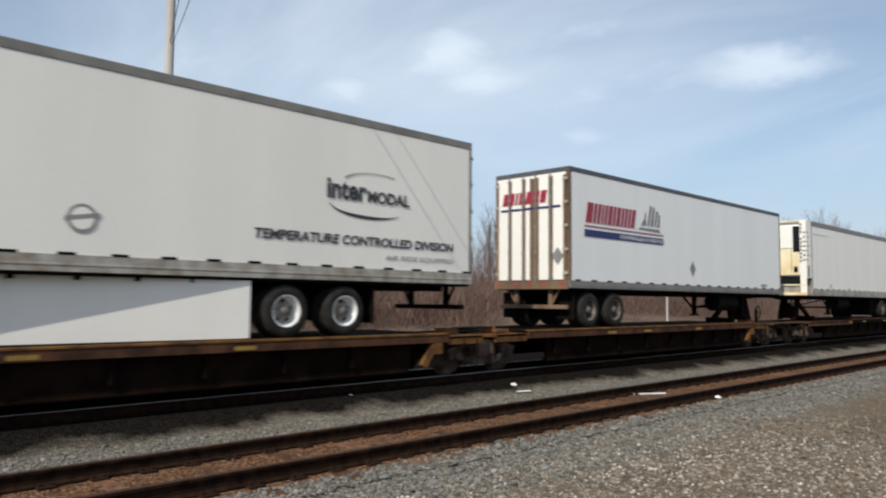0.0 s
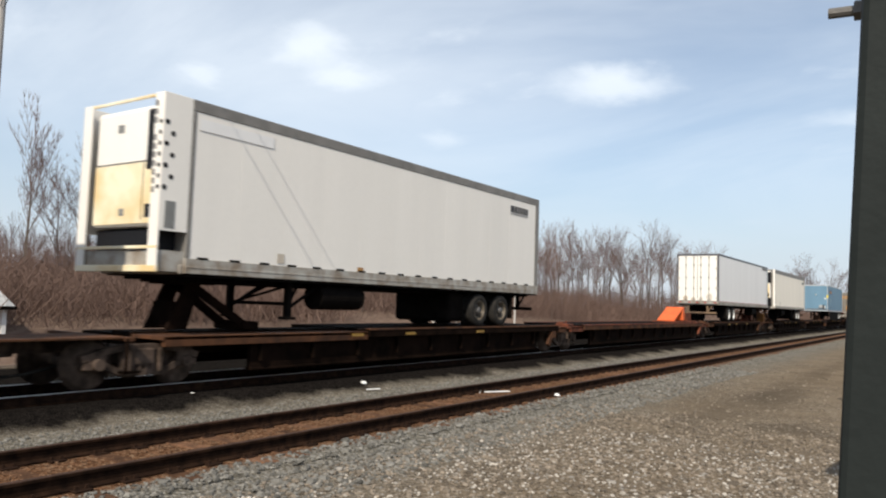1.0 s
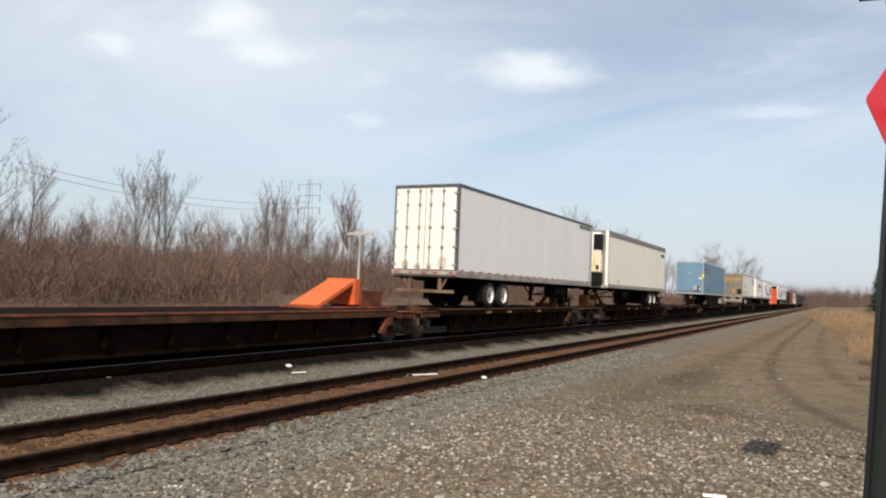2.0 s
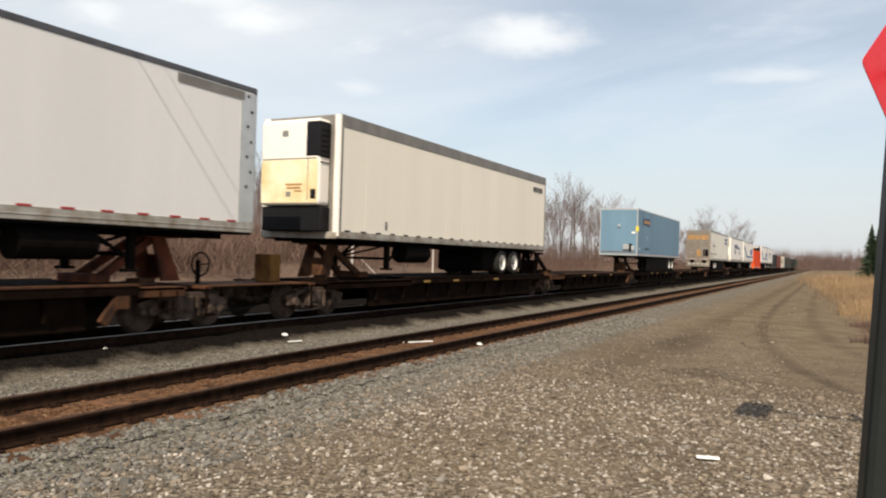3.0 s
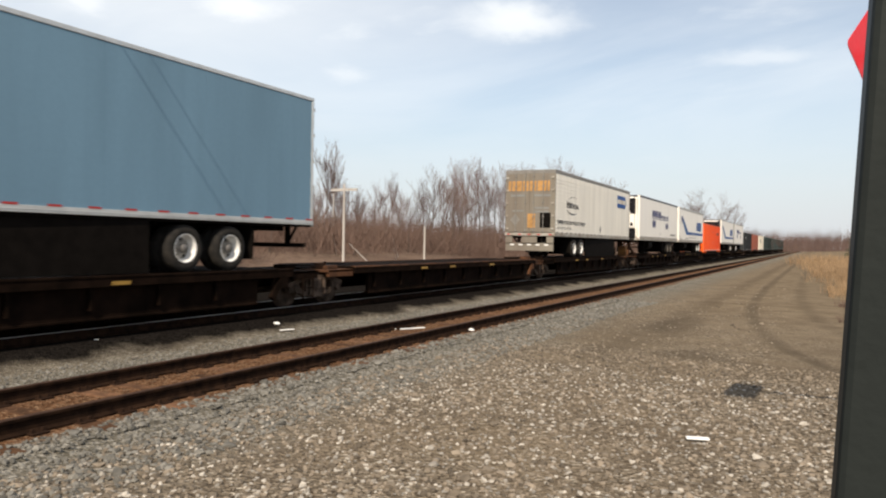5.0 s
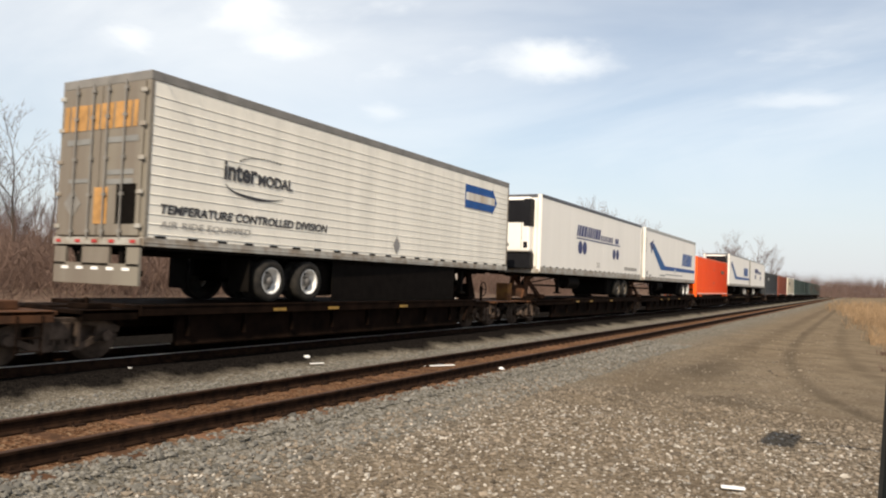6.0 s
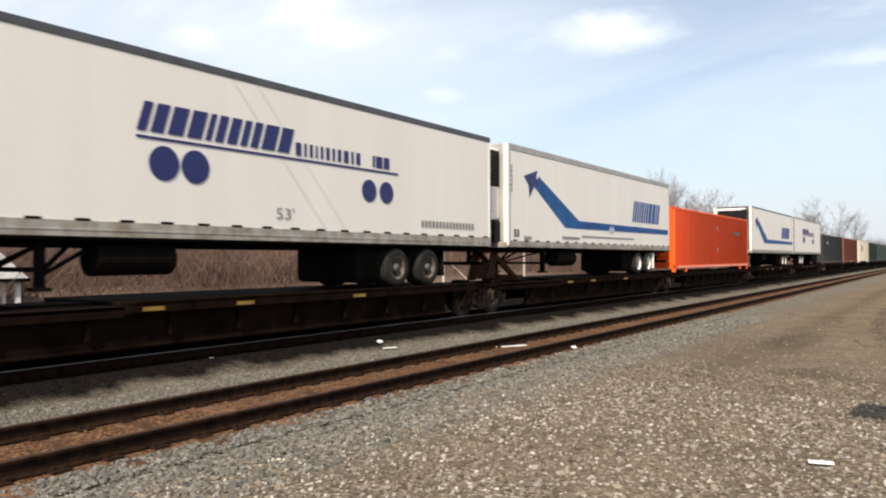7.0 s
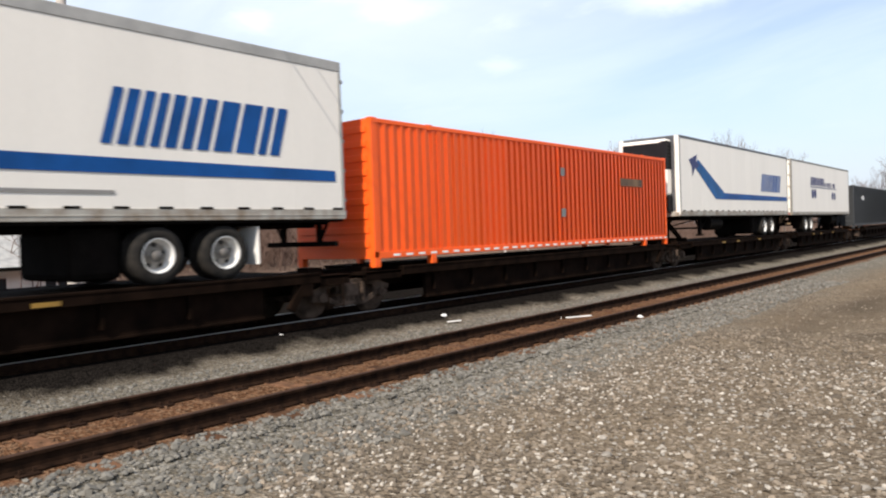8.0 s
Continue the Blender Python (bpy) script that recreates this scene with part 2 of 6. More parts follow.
M = {
    "white": mat("white_painted_panel", (0.84, 0.80, 0.735), 0.45, var=0.06, scale=0.8, fine=9, bump=0.05, streak=True),
    "cream": mat("cream_painted_panel", (0.88, 0.815, 0.695), 0.5, var=0.06, scale=0.7, fine=9, bump=0.05, streak=True),
    "cool": mat("cool_white_panel", (0.82, 0.805, 0.78), 0.42, var=0.06, scale=0.8, fine=9, bump=0.05, streak=True),
    "ribbed": mat("ribbed_aluminium_panel", (0.86, 0.815, 0.72), 0.5, var=0.14, scale=1.6, fine=12, bump=0.06, streak=True),
    "door_rust": mat("dirty_door_paint", (0.72, 0.70, 0.64), 0.6, var=0.4, scale=1.6, dark=(0.42, 0.30, 0.18), bump=0.1, streak=True),
    "brown_rust": mat("brown_rust_streak", (0.20, 0.125, 0.07), 0.8, var=0.45, scale=2.0, dark=(0.09, 0.055, 0.035), bump=0.15, streak=True),
    "door_grey": mat("weathered_grey_door", (0.215, 0.190, 0.152), 0.65, var=0.3, scale=1.4, dark=(0.15, 0.12, 0.095), bump=0.1, streak=True),
    "yellowed": mat("yellowed_reefer_cowling", (0.88, 0.79, 0.58), 0.45, var=0.2, scale=1.3, dark=(0.74, 0.53, 0.24), bump=0.03),
    "blue": mat("blue_painted_panel", (0.148, 0.262, 0.355), 0.55, var=0.14, scale=1.2, fine=10, bump=0.05, streak=True, spec=0.15),
    "orange": mat("orange_container_paint", (0.95, 0.115, 0.008), 0.5, var=0.10, scale=0.9, fine=12, bump=0.05, streak=True),
    "dull_red": mat("faded_red_container_paint", (0.34, 0.085, 0.045), 0.6, var=0.25, scale=1.2, bump=0.05, streak=True),
    "black_paint": mat("black_container_paint", (0.025, 0.027, 0.03), 0.55, var=0.3, scale=1.2, bump=0.05, streak=True),
    "green_paint": mat("dark_green_container_paint", (0.03, 0.055, 0.045), 0.55, var=0.3, scale=1.2, bump=0.05, streak=True),
    "rail_grey": mat("grey_aluminium_rail", (0.23, 0.215, 0.195), 0.55, metal=0.1, var=0.25, scale=2.5, bump=0.1),
    "rail_pale": mat("pale_aluminium_rail", (0.42, 0.41, 0.39), 0.5, metal=0.1, var=0.2, scale=2.5, bump=0.08),
    "rail_dirty": mat("dirty_lower_rail", (0.42, 0.40, 0.36), 0.6, metal=0.1, var=0.35, scale=3, dark=(0.24, 0.19, 0.14), bump=0.1),
    "rail_dark": mat("dark_top_rail", (0.10, 0.10, 0.11), 0.5, metal=0.2, var=0.3, scale=2.5, bump=0.1),
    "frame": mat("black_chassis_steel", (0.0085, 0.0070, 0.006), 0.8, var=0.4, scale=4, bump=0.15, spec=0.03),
    "tyre": mat("worn_tyre_rubber", (0.018, 0.017, 0.016), 0.85, var=0.4, scale=6, dark=(0.035, 0.031, 0.027), bump=0.2, spec=0.12),
    "rim": mat("painted_wheel_rim", (0.80, 0.79, 0.76), 0.4, metal=0.0, var=0.2, scale=6, bump=0.05),
    "rim_disc": mat("dusty_wheel_disc", (0.34, 0.32, 0.29), 0.5, var=0.35, scale=7, dark=(0.16, 0.13, 0.10), bump=0.08),
    "dull_rim": mat("grimy_wheel_rim", (0.16, 0.135, 0.105), 0.6, var=0.4, scale=5, dark=(0.07, 0.055, 0.04), bump=0.08, spec=0.2),
    "plate_steel": mat("dark_tie_plate_steel", (0.034, 0.019, 0.013), 0.9, var=0.4, scale=9, bump=0.2, spec=0.03),
    "hub": mat("greasy_hub", (0.16, 0.15, 0.14), 0.6, metal=0.4, var=0.3, scale=8),
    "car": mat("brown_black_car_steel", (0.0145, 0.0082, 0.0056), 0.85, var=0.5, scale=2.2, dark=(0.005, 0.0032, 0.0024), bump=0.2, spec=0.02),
    "car_rust": mat("rusty_deck_edge", (0.105, 0.046, 0.023), 0.85, var=0.5, scale=2.6, dark=(0.04, 0.022, 0.015), bump=0.25, spec=0.12),
    "car_yellow": mat("yellow_brown_deck_edge", (0.20, 0.095, 0.027), 0.8, var=0.5, scale=2.2, dark=(0.07, 0.03, 0.016), bump=0.2, spec=0.12),
    "car_red": mat("red_brown_deck_edge", (0.20, 0.060, 0.032), 0.8, var=0.45, scale=2.0, dark=(0.06, 0.026, 0.018), bump=0.2, spec=0.12),
    "hitch_orange": mat("orange_hitch_paint", (0.80, 0.14, 0.03), 0.55, var=0.25, scale=3, bump=0.1),
    "yellow_label": mat("yellow_label_film", (0.80, 0.62, 0.05), 0.5, var=0.12, scale=5),
    "deep_blue": mat("deep_blue_decal", (0.010, 0.045, 0.125), 0.5, var=0.25, scale=2.5),
    "yellow_mark": mat("yellow_marking", (0.32, 0.18, 0.03), 0.6, var=0.3, scale=5),
    "truck": mat("dusty_cast_steel", (0.115, 0.082, 0.064), 0.9, var=0.5, scale=4, dark=(0.030, 0.022, 0.017), bump=0.25, spec=0.05),
    "steel_shine": mat("polished_rail_head", (0.72, 0.71, 0.69), 0.4, metal=0.15, var=0.12, scale=6),
    "rail_rust": mat("rusted_rail_steel", (0.030, 0.016, 0.010), 0.85, var=0.5, scale=7, dark=(0.010, 0.006, 0.0045), bump=0.25, spec=0.03),
    "rail_top": mat("dull_rail_head", (0.060, 0.032, 0.021), 0.7, metal=0.05, var=0.4, scale=7, bump=0.1, spec=0.15),
    "tie": mat("weathered_tie_timber", (0.15, 0.078, 0.045), 0.9, var=0.5, scale=6, dark=(0.06, 0.034, 0.022), bump=0.4, island=-0.4, spec=0.05),
    "stone": mat("crushed_limestone", (0.205, 0.168, 0.130), 0.9, var=0.3, scale=9, bump=0.2, island=0.5, spec=0.12),
    "pale_stone": mat("pale_limestone_chips", (0.38, 0.345, 0.30), 0.9, var=0.3, scale=9, bump=0.2, island=0.4, spec=0.12),
    "ballast_stone": mat("grey_ballast_stone", (0.175, 0.165, 0.146), 0.9, var=0.3, scale=9, bump=0.2, island=0.4, spec=0.12),
    "rust_stone": mat("rust_stained_ballast", (0.150, 0.085, 0.050), 0.9, var=0.35, scale=9, bump=0.2, island=0.4, spec=0.12),
    "litter": mat("white_litter", (0.85, 0.84, 0.82), 0.7, var=0.08),
    "bark": mat("grey_bark", (0.13, 0.105, 0.09), 0.9, var=0.4, scale=3, bump=0.2, island=-0.25, spec=0.12),
    "twig": mat("bare_twigs", (0.165, 0.112, 0.098), 0.9, var=0.3, scale=0.8, bump=0.0, island=-0.25, spec=0.12),
    "brush": mat("dry_brush", (0.165, 0.108, 0.086), 0.9, var=0.35, scale=0.4, bump=0.0, island=0.12, spec=0.12),
    "straw": mat("dry_tan_grass", (0.33, 0.222, 0.132), 0.9, var=0.3, scale=0.9, bump=0.0, island=0.3, spec=0.12),
    "pine": mat("dark_conifer", (0.035, 0.055, 0.03), 0.9, var=0.4, scale=2, bump=0.0, island=0.4, spec=0.12),
    "pole_wood": mat("pale_pole_timber", (0.50, 0.46, 0.42), 0.85, var=0.25, scale=3, bump=0.15, streak=True),
    "cable": mat("black_cable", (0.03, 0.03, 0.035), 0.6, var=0.1),
    "post": mat("dark_green_steel_post", (0.020, 0.024, 0.023), 0.6, metal=0.1, var=0.2, scale=4, bump=0.08, spec=0.12),
    "sign_red": mat("red_reflective_sheet", (0.62, 0.012, 0.02), 0.4, var=0.08, scale=4),
    "bld": mat("white_siding", (0.82, 0.82, 0.80), 0.7, var=0.12, scale=2, bump=0.05),
    "roof": mat("grey_shingle", (0.42, 0.42, 0.41), 0.85, var=0.25, scale=5, bump=0.2),
    "pane": mat("dark_window_pane", (0.03, 0.035, 0.04), 0.15, var=0.1),
    "ink": mat("black_lettering", (0.03, 0.03, 0.035), 0.55, var=0.1),
    "grey_ink": mat("faded_grey_lettering", (0.26, 0.25, 0.24), 0.6, var=0.15),
    "navy": mat("navy_lettering", (0.014, 0.022, 0.125), 0.5, var=0.12),
    "mid_blue": mat("blue_stripe", (0.004, 0.080, 0.30), 0.5, var=0.3, scale=1.5, spec=0.2),
    "steel_blue": mat("steel_blue_stripe", (0.008, 0.105, 0.31), 0.5, var=0.3, scale=1.5, spec=0.2),
    "maroon": mat("maroon_lettering", (0.30, 0.015, 0.04), 0.5, var=0.12),
    "amber": mat("faded_orange_lettering", (0.50, 0.26, 0.085), 0.65, var=0.35, scale=5),
    "red_tape": mat("red_marker_tape", (0.45, 0.03, 0.025), 0.4, var=0.2),
    "grille": mat("black_grille", (0.012, 0.012, 0.014), 0.5, var=0.2, spec=0.12),
    "silver": mat("bright_corner_trim", (0.62, 0.62, 0.60), 0.35, metal=0.6, var=0.15),
    "haz": mat("grey_diamond_placard", (0.22, 0.22, 0.21), 0.6, var=0.2),
}

# ground: zones of stone, rust and dirt across the tracks, with train shade painted in
def ground_material():
    m = bpy.data.materials.new("track_side_ground")
    m.use_nodes = True
    nt, lk = m.node_tree.nodes, m.node_tree.links
    b = nt["Principled BSDF"]
    b.inputs["Roughness"].default_value = 0.95
    b.inputs["Specular IOR Level"].default_value = 0.0
    tc = nt.new("ShaderNodeTexCoord")
    sep = nt.new("ShaderNodeSeparateXYZ")
    lk.new(tc.outputs["Object"], sep.inputs[0])

    def noise_fac(scale, detail=5, rough=0.6):
        n = nt.new("ShaderNodeTexNoise")
        n.inputs["Scale"].default_value, n.inputs["Detail"].default_value, n.inputs["Roughness"].default_value = scale, detail, rough
        lk.new(tc.outputs["Object"], n.inputs["Vector"])
        return n.outputs["Fac"]

    def math_node(op, a, c):
        n = nt.new("ShaderNodeMath")
        n.operation = op
        for i, q in enumerate((a, c)):
            if isinstance(q, (int, float)):
                n.inputs[i].default_value = q
            else:
                lk.new(q, n.inputs[i])
        return n.outputs[0]

    def ramp(fac, *stops):
        r = nt.new("ShaderNodeValToRGB")
        els = r.color_ramp.elements
        while len(els) < len(stops):
            els.new(0.5)
        for e, (p, c) in zip(els, stops):
            e.position, e.color = p, (*c, 1)
        lk.new(fac, r.inputs[0])
        return r.outputs[0]

    def mix(fac, a, c):
        n = nt.new("ShaderNodeMixRGB")
        for i, q in enumerate((fac, a, c)):
            if isinstance(q, (int, float)):
                n.inputs[i].default_value = q
            else:
                lk.new(q, n.inputs[i])
        return n.outputs[0]

    wob = math_node("MULTIPLY", math_node("SUBTRACT", noise_fac(0.9), 0.5), 1.3)
    xw = math_node("ADD", sep.outputs[0], wob)

    def band(lo, hi, soft):
        def edge(a, up):
            r = nt.new("ShaderNodeMapRange")
            r.inputs["From Min"].default_value, r.inputs["From Max"].default_value = a - soft, a + soft
            r.inputs["To Min"].default_value, r.inputs["To Max"].default_value = (0, 1) if up else (1, 0)
            lk.new(xw, r.inputs["Value"])
            return r.outputs[0]
        return math_node("MULTIPLY", edge(lo, True), edge(hi, False))

    vor = nt.new("ShaderNodeTexVoronoi")
    vor.inputs["Scale"].default_value = 27
    lk.new(tc.outputs["Object"], vor.inputs["Vector"])
    vs = nt.new("ShaderNodeSeparateXYZ")
    lk.new(vor.outputs["Color"], vs.inputs[0])
    grit = ramp(vs.outputs[0], (0.0, (0.070, 0.054, 0.040)), (0.45, (0.158, 0.127, 0.094)), (0.85, (0.225, 0.184, 0.138)), (1.0, (0.42, 0.37, 0.30)))
    grey = ramp(vs.outputs[1], (0.0, (0.078, 0.070, 0.056)), (0.6, (0.160, 0.146, 0.120)), (1.0, (0.30, 0.28, 0.245)))
    rust = ramp(vs.outputs[2], (0.0, (0.060, 0.031, 0.017)), (0.6, (0.150, 0.075, 0.041)), (1.0, (0.21, 0.135, 0.085)))
    # near-black ballast colour that carries the shade of the train
    train_shade = ramp(vs.outputs[1], (0.0, (0.005, 0.0045, 0.004)), (1.0, (0.020, 0.017, 0.015)))
    dirt = ramp(noise_fac(1.4), (0.3, (0.135, 0.102, 0.070)), (0.7, (0.215, 0.168, 0.118)))
    litter = ramp(noise_fac(2.5), (0.3, (0.125, 0.085, 0.064)), (0.7, (0.215, 0.152, 0.118)))
    patch = ramp(noise_fac(0.35, 4), (0.42, (0, 0, 0)), (0.62, (1, 1, 1)))
    c = mix(patch, grit, mix(0.7, grit, dirt))
    damp = ramp(noise_fac(0.6, 5), (0.50, (0, 0, 0)), (0.68, (0.6, 0.6, 0.6)))
    c = mix(damp, c, ramp(noise_fac(4), (0.3, (0.085, 0.064, 0.046)), (0.7, (0.14, 0.108, 0.078))))
    c = mix(band(-4.2, 1.6, 0.9), c, grey)
    far_dirt = nt.new("ShaderNodeMapRange")
    far_dirt.inputs["From Min"].default_value, far_dirt.inputs["From Max"].default_value = 9, 26
    lk.new(sep.outputs[1], far_dirt.inputs["Value"])
    c = mix(math_node("MULTIPLY", far_dirt.outputs[0], band(2.6, 60, 1.0)), c, dirt)
    nb = nt.new("ShaderNodeMapRange")
    nb.inputs["From Min"].default_value, nb.inputs["From Max"].default_value = -2.1, -1.75
    lk.new(sep.outputs[0], nb.inputs["Value"])
    nb2 = nt.new("ShaderNodeMapRange")
    nb2.inputs["From Min"].default_value, nb2.inputs["From Max"].default_value = 0.15, 0.5
    nb2.inputs["To Min"].default_value, nb2.inputs["To Max"].default_value = 1, 0
    lk.new(sep.outputs[0], nb2.inputs["Value"])
    c = mix(math_node("MULTIPLY", nb.outputs[0], nb2.outputs[0]), c, rust)
    # shade below and beside the train, put into the ground colour
    c = mix(band(-15.0, -4.2, 0.25), c, train_shade)
    c = mix(band(-900, -15.5, 0.6), c, litter)
    # tyre tracks and darker patches on the service road
    ex = math_node("ADD", sep.outputs[0], math_node("MULTIPLY", wob, 0.22))
    ey = math_node("ADD", sep.outputs[1], math_node("MULTIPLY", wob, 0.9))
    dark_ground = ramp(noise_fac(3), (0.3, (0.050, 0.040, 0.030)), (0.7, (0.090, 0.072, 0.054)))

    def smooth(value, near, far, top):
        r = nt.new("ShaderNodeMapRange")
        r.interpolation_type = "SMOOTHSTEP"
        r.inputs["From Min"].default_value, r.inputs["From Max"].default_value = near, far
        r.inputs["To Min"].default_value, r.inputs["To Max"].default_value = top, 0
        lk.new(value, r.inputs["Value"])
        return r.outputs[0]

    # each rut runs straight down the road and swings aside towards the walk
    for straight, swing, start, reach, width, depth in ((4.6, 2.5, 13.0, 6.0, 0.30, 0.5), (3.55, -0.3, 14.0, 8.0, 0.6, 0.38), (6.0, 2.2, 15.0, 7.0, 0.36, 0.28)):
        fall = nt.new("ShaderNodeMath")
        fall.operation = "EXPONENT"
        lk.new(math_node("MULTIPLY", math_node("SUBTRACT", sep.outputs[1], start), -1 / reach), fall.inputs[0])
        line = math_node("ADD", math_node("MULTIPLY", fall.outputs[0], swing), straight)
        gap = math_node("ABSOLUTE", math_node("SUBTRACT", ex, line), 0)
        away = nt.new("ShaderNodeMapRange")
        away.inputs["From Min"].default_value, away.inputs["From Max"].default_value = 9.5, 13.5
        lk.new(sep.outputs[1], away.inputs["Value"])
        patchy = ramp(noise_fac(0.45, 3), (0.28, (0.25, 0.25, 0.25)), (0.5, (1, 1, 1)))
        c = mix(math_node("MULTIPLY", math_node("MULTIPLY", smooth(gap, 0.04, width, depth), away.outputs[0]), patchy), c, dark_ground)
    # soft-edged darker patches
    for cx, cy, ax, ay, depth in ((4.75, 13.6, 0.85, 0.8, 0.45), (6.1, 11.7, 0.7, 0.6, 0.2), (3.7, 19.0, 0.6, 2.6, 0.4), (5.6, 13.0, 0.5, 0.5, 0.4), (8.6, 27.0, 0.9, 3.0, 0.5), (7.6, 13.5, 2.0, 5.5, 0.18), (3.2, 16.5, 1.4, 3.0, 0.22)):
        u = math_node("MULTIPLY", math_node("SUBTRACT", ex, cx), 1 / ax)
        v = math_node("MULTIPLY", math_node("SUBTRACT", ey, cy), 1 / ay)
        d2 = math_node("ADD", math_node("MULTIPLY", u, u), math_node("MULTIPLY", v, v))
        c = mix(smooth(d2, 0.2, 1.3, depth), c, dark_ground)
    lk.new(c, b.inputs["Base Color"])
    bp = nt.new("ShaderNodeBump")
    bp.inputs["Strength"].default_value, bp.inputs["Distance"].default_value = 0.9, 0.03
    lk.new(vor.outputs["Distance"], bp.inputs["Height"])
    lk.new(bp.outputs[0], b.inputs["Normal"])
    return m


# ---- mesh helpers ----
def part(name, bm, material, parent=None, label=""):
    """One mesh object from a bmesh, as a part under its thing."""
    me = bpy.data.meshes.new(name)
    bm.to_mesh(me)
    bm.free()
    me.materials.append(material)
    ob = new(name, me)
    if parent is not None:
        ob.parent = parent
    if label:
        tagged(ob, label)
    return ob


def box(bm, x0, x1, y0, y1, z0, z1, bevel=0.0):
    r = bmesh.ops.create_cube(bm, size=1.0, matrix=Matrix.LocRotScale(((x0 + x1) / 2, (y0 + y1) / 2, (z0 + z1) / 2), None, (x1 - x0, y1 - y0, z1 - z0)))
    if bevel:
        vs = set(r["verts"])
        bmesh.ops.bevel(bm, geom=[e for e in bm.edges if e.verts[0] in vs and e.verts[1] in vs], offset=bevel, segments=2, affect="EDGES", profile=0.5)
    return bm


def boxes(*items, bevel=0.0):
    bm = bmesh.new()
    for it in items:
        box(bm, *it, bevel=bevel)
    return bm


def beam(bm, a, b, w, h):
    """A straight bar between two points."""
    a, b = Vector(a), Vector(b)
    d = b - a
    q = d.to_track_quat("Y", "Z").to_matrix().to_4x4()
    bmesh.ops.create_cube(bm, size=1.0, matrix=Matrix.Translation((a + b) / 2) @ q @ Matrix.Diagonal((w, d.length, h, 1)))
    return bm


def tube(bm, a, b, r0, r1=None, n=12, caps=True):
    a, b = Vector(a), Vector(b)
    d = b - a
    q = d.to_track_quat("Z", "Y").to_matrix().to_4x4()
    bmesh.ops.create_cone(bm, cap_ends=caps, segments=n, radius1=r0, radius2=r0 if r1 is None else r1, depth=d.length, matrix=Matrix.Translation((a + b) / 2) @ q)
    return bm


def lathe(profile, n=28):
    """A solid of revolution about the x axis; profile: (x, radius)."""
    bm = bmesh.new()
    rings = []
    for x, r in profile:
        rings.append([bm.verts.new((x, r * math.cos(2 * math.pi * i / n), r * math.sin(2 * math.pi * i / n))) for i in range(n)])
    for r0, r1 in zip(rings, rings[1:]):
        for i in range(n):
            bm.faces.new((r0[i], r0[(i + 1) % n], r1[(i + 1) % n], r1[i]))
    for f in bm.faces:
        f.smooth = True
    bmesh.ops.recalc_face_normals(bm, faces=bm.faces)
    return bm


def plate(points, thick, to):
    """A flat plate from an outline (u, v), laid by the matrix to; it rises thick along the normal."""
    bm = bmesh.new()
    lo = [bm.verts.new(to @ Vector((u, v, 0))) for u, v in points]
    hi = [bm.verts.new(to @ Vector((u, v, thick))) for u, v in points]
    bm.faces.new(hi)
    n = len(points)
    for i in range(n):
        bm.faces.new((lo[i], lo[(i + 1) % n], hi[(i + 1) % n], hi[i]))
    bmesh.ops.recalc_face_normals(bm, faces=bm.faces)
    return bm


SIDE = pose(0, 0, 0, 90, 0, 90)      # u along the train, v up, facing the near side
END = pose(0, 0, 0, 90, 0, 0)        # u across, v up, facing the front of the train


def on_side(y, z, x=1.305):
    return Matrix.Translation((x, y, z)) @ SIDE


def on_end(x, z, y=-0.006):
    return Matrix.Translation((x, y, z)) @ END


def glyph_bars(widths, height, slant, gap=0.06):
    """Plain slanted blocks in the rhythm of a word."""
    out, u = [], 0.0
    for w in widths:
        out.append([(u, 0), (u + w, 0), (u + w + slant * height, height), (u + slant * height, height)])
        u += w + gap
    return out


def plates(outlines, thick, to):
    bm = bmesh.new()
    for pts in outlines:
        lo = [bm.verts.new(to @ Vector((u, v, 0))) for u, v in pts]
        hi = [bm.verts.new(to @ Vector((u, v, thick))) for u, v in pts]
        bm.faces.new(hi)
        for i in range(len(pts)):
            bm.faces.new((lo[i], lo[(i + 1) % len(pts)], hi[(i + 1) % len(pts)], hi[i]))
    bmesh.ops.recalc_face_normals(bm, faces=bm.faces)
    return bm


def marks(name, outlines, thick, to, material, parent):
    for pts in outlines:
        part(name, plates([pts], thick, to), material, parent)


def disc_outline(u, v, r, ry=None, n=24):
    return [(u + r * math.cos(2 * math.pi * i / n), v + (ry or r) * math.sin(2 * math.pi * i / n)) for i in range(n)]


def rect(u0, u1, v0, v1):
    return [(u0, v0), (u1, v0), (u1, v1), (u0, v1)]


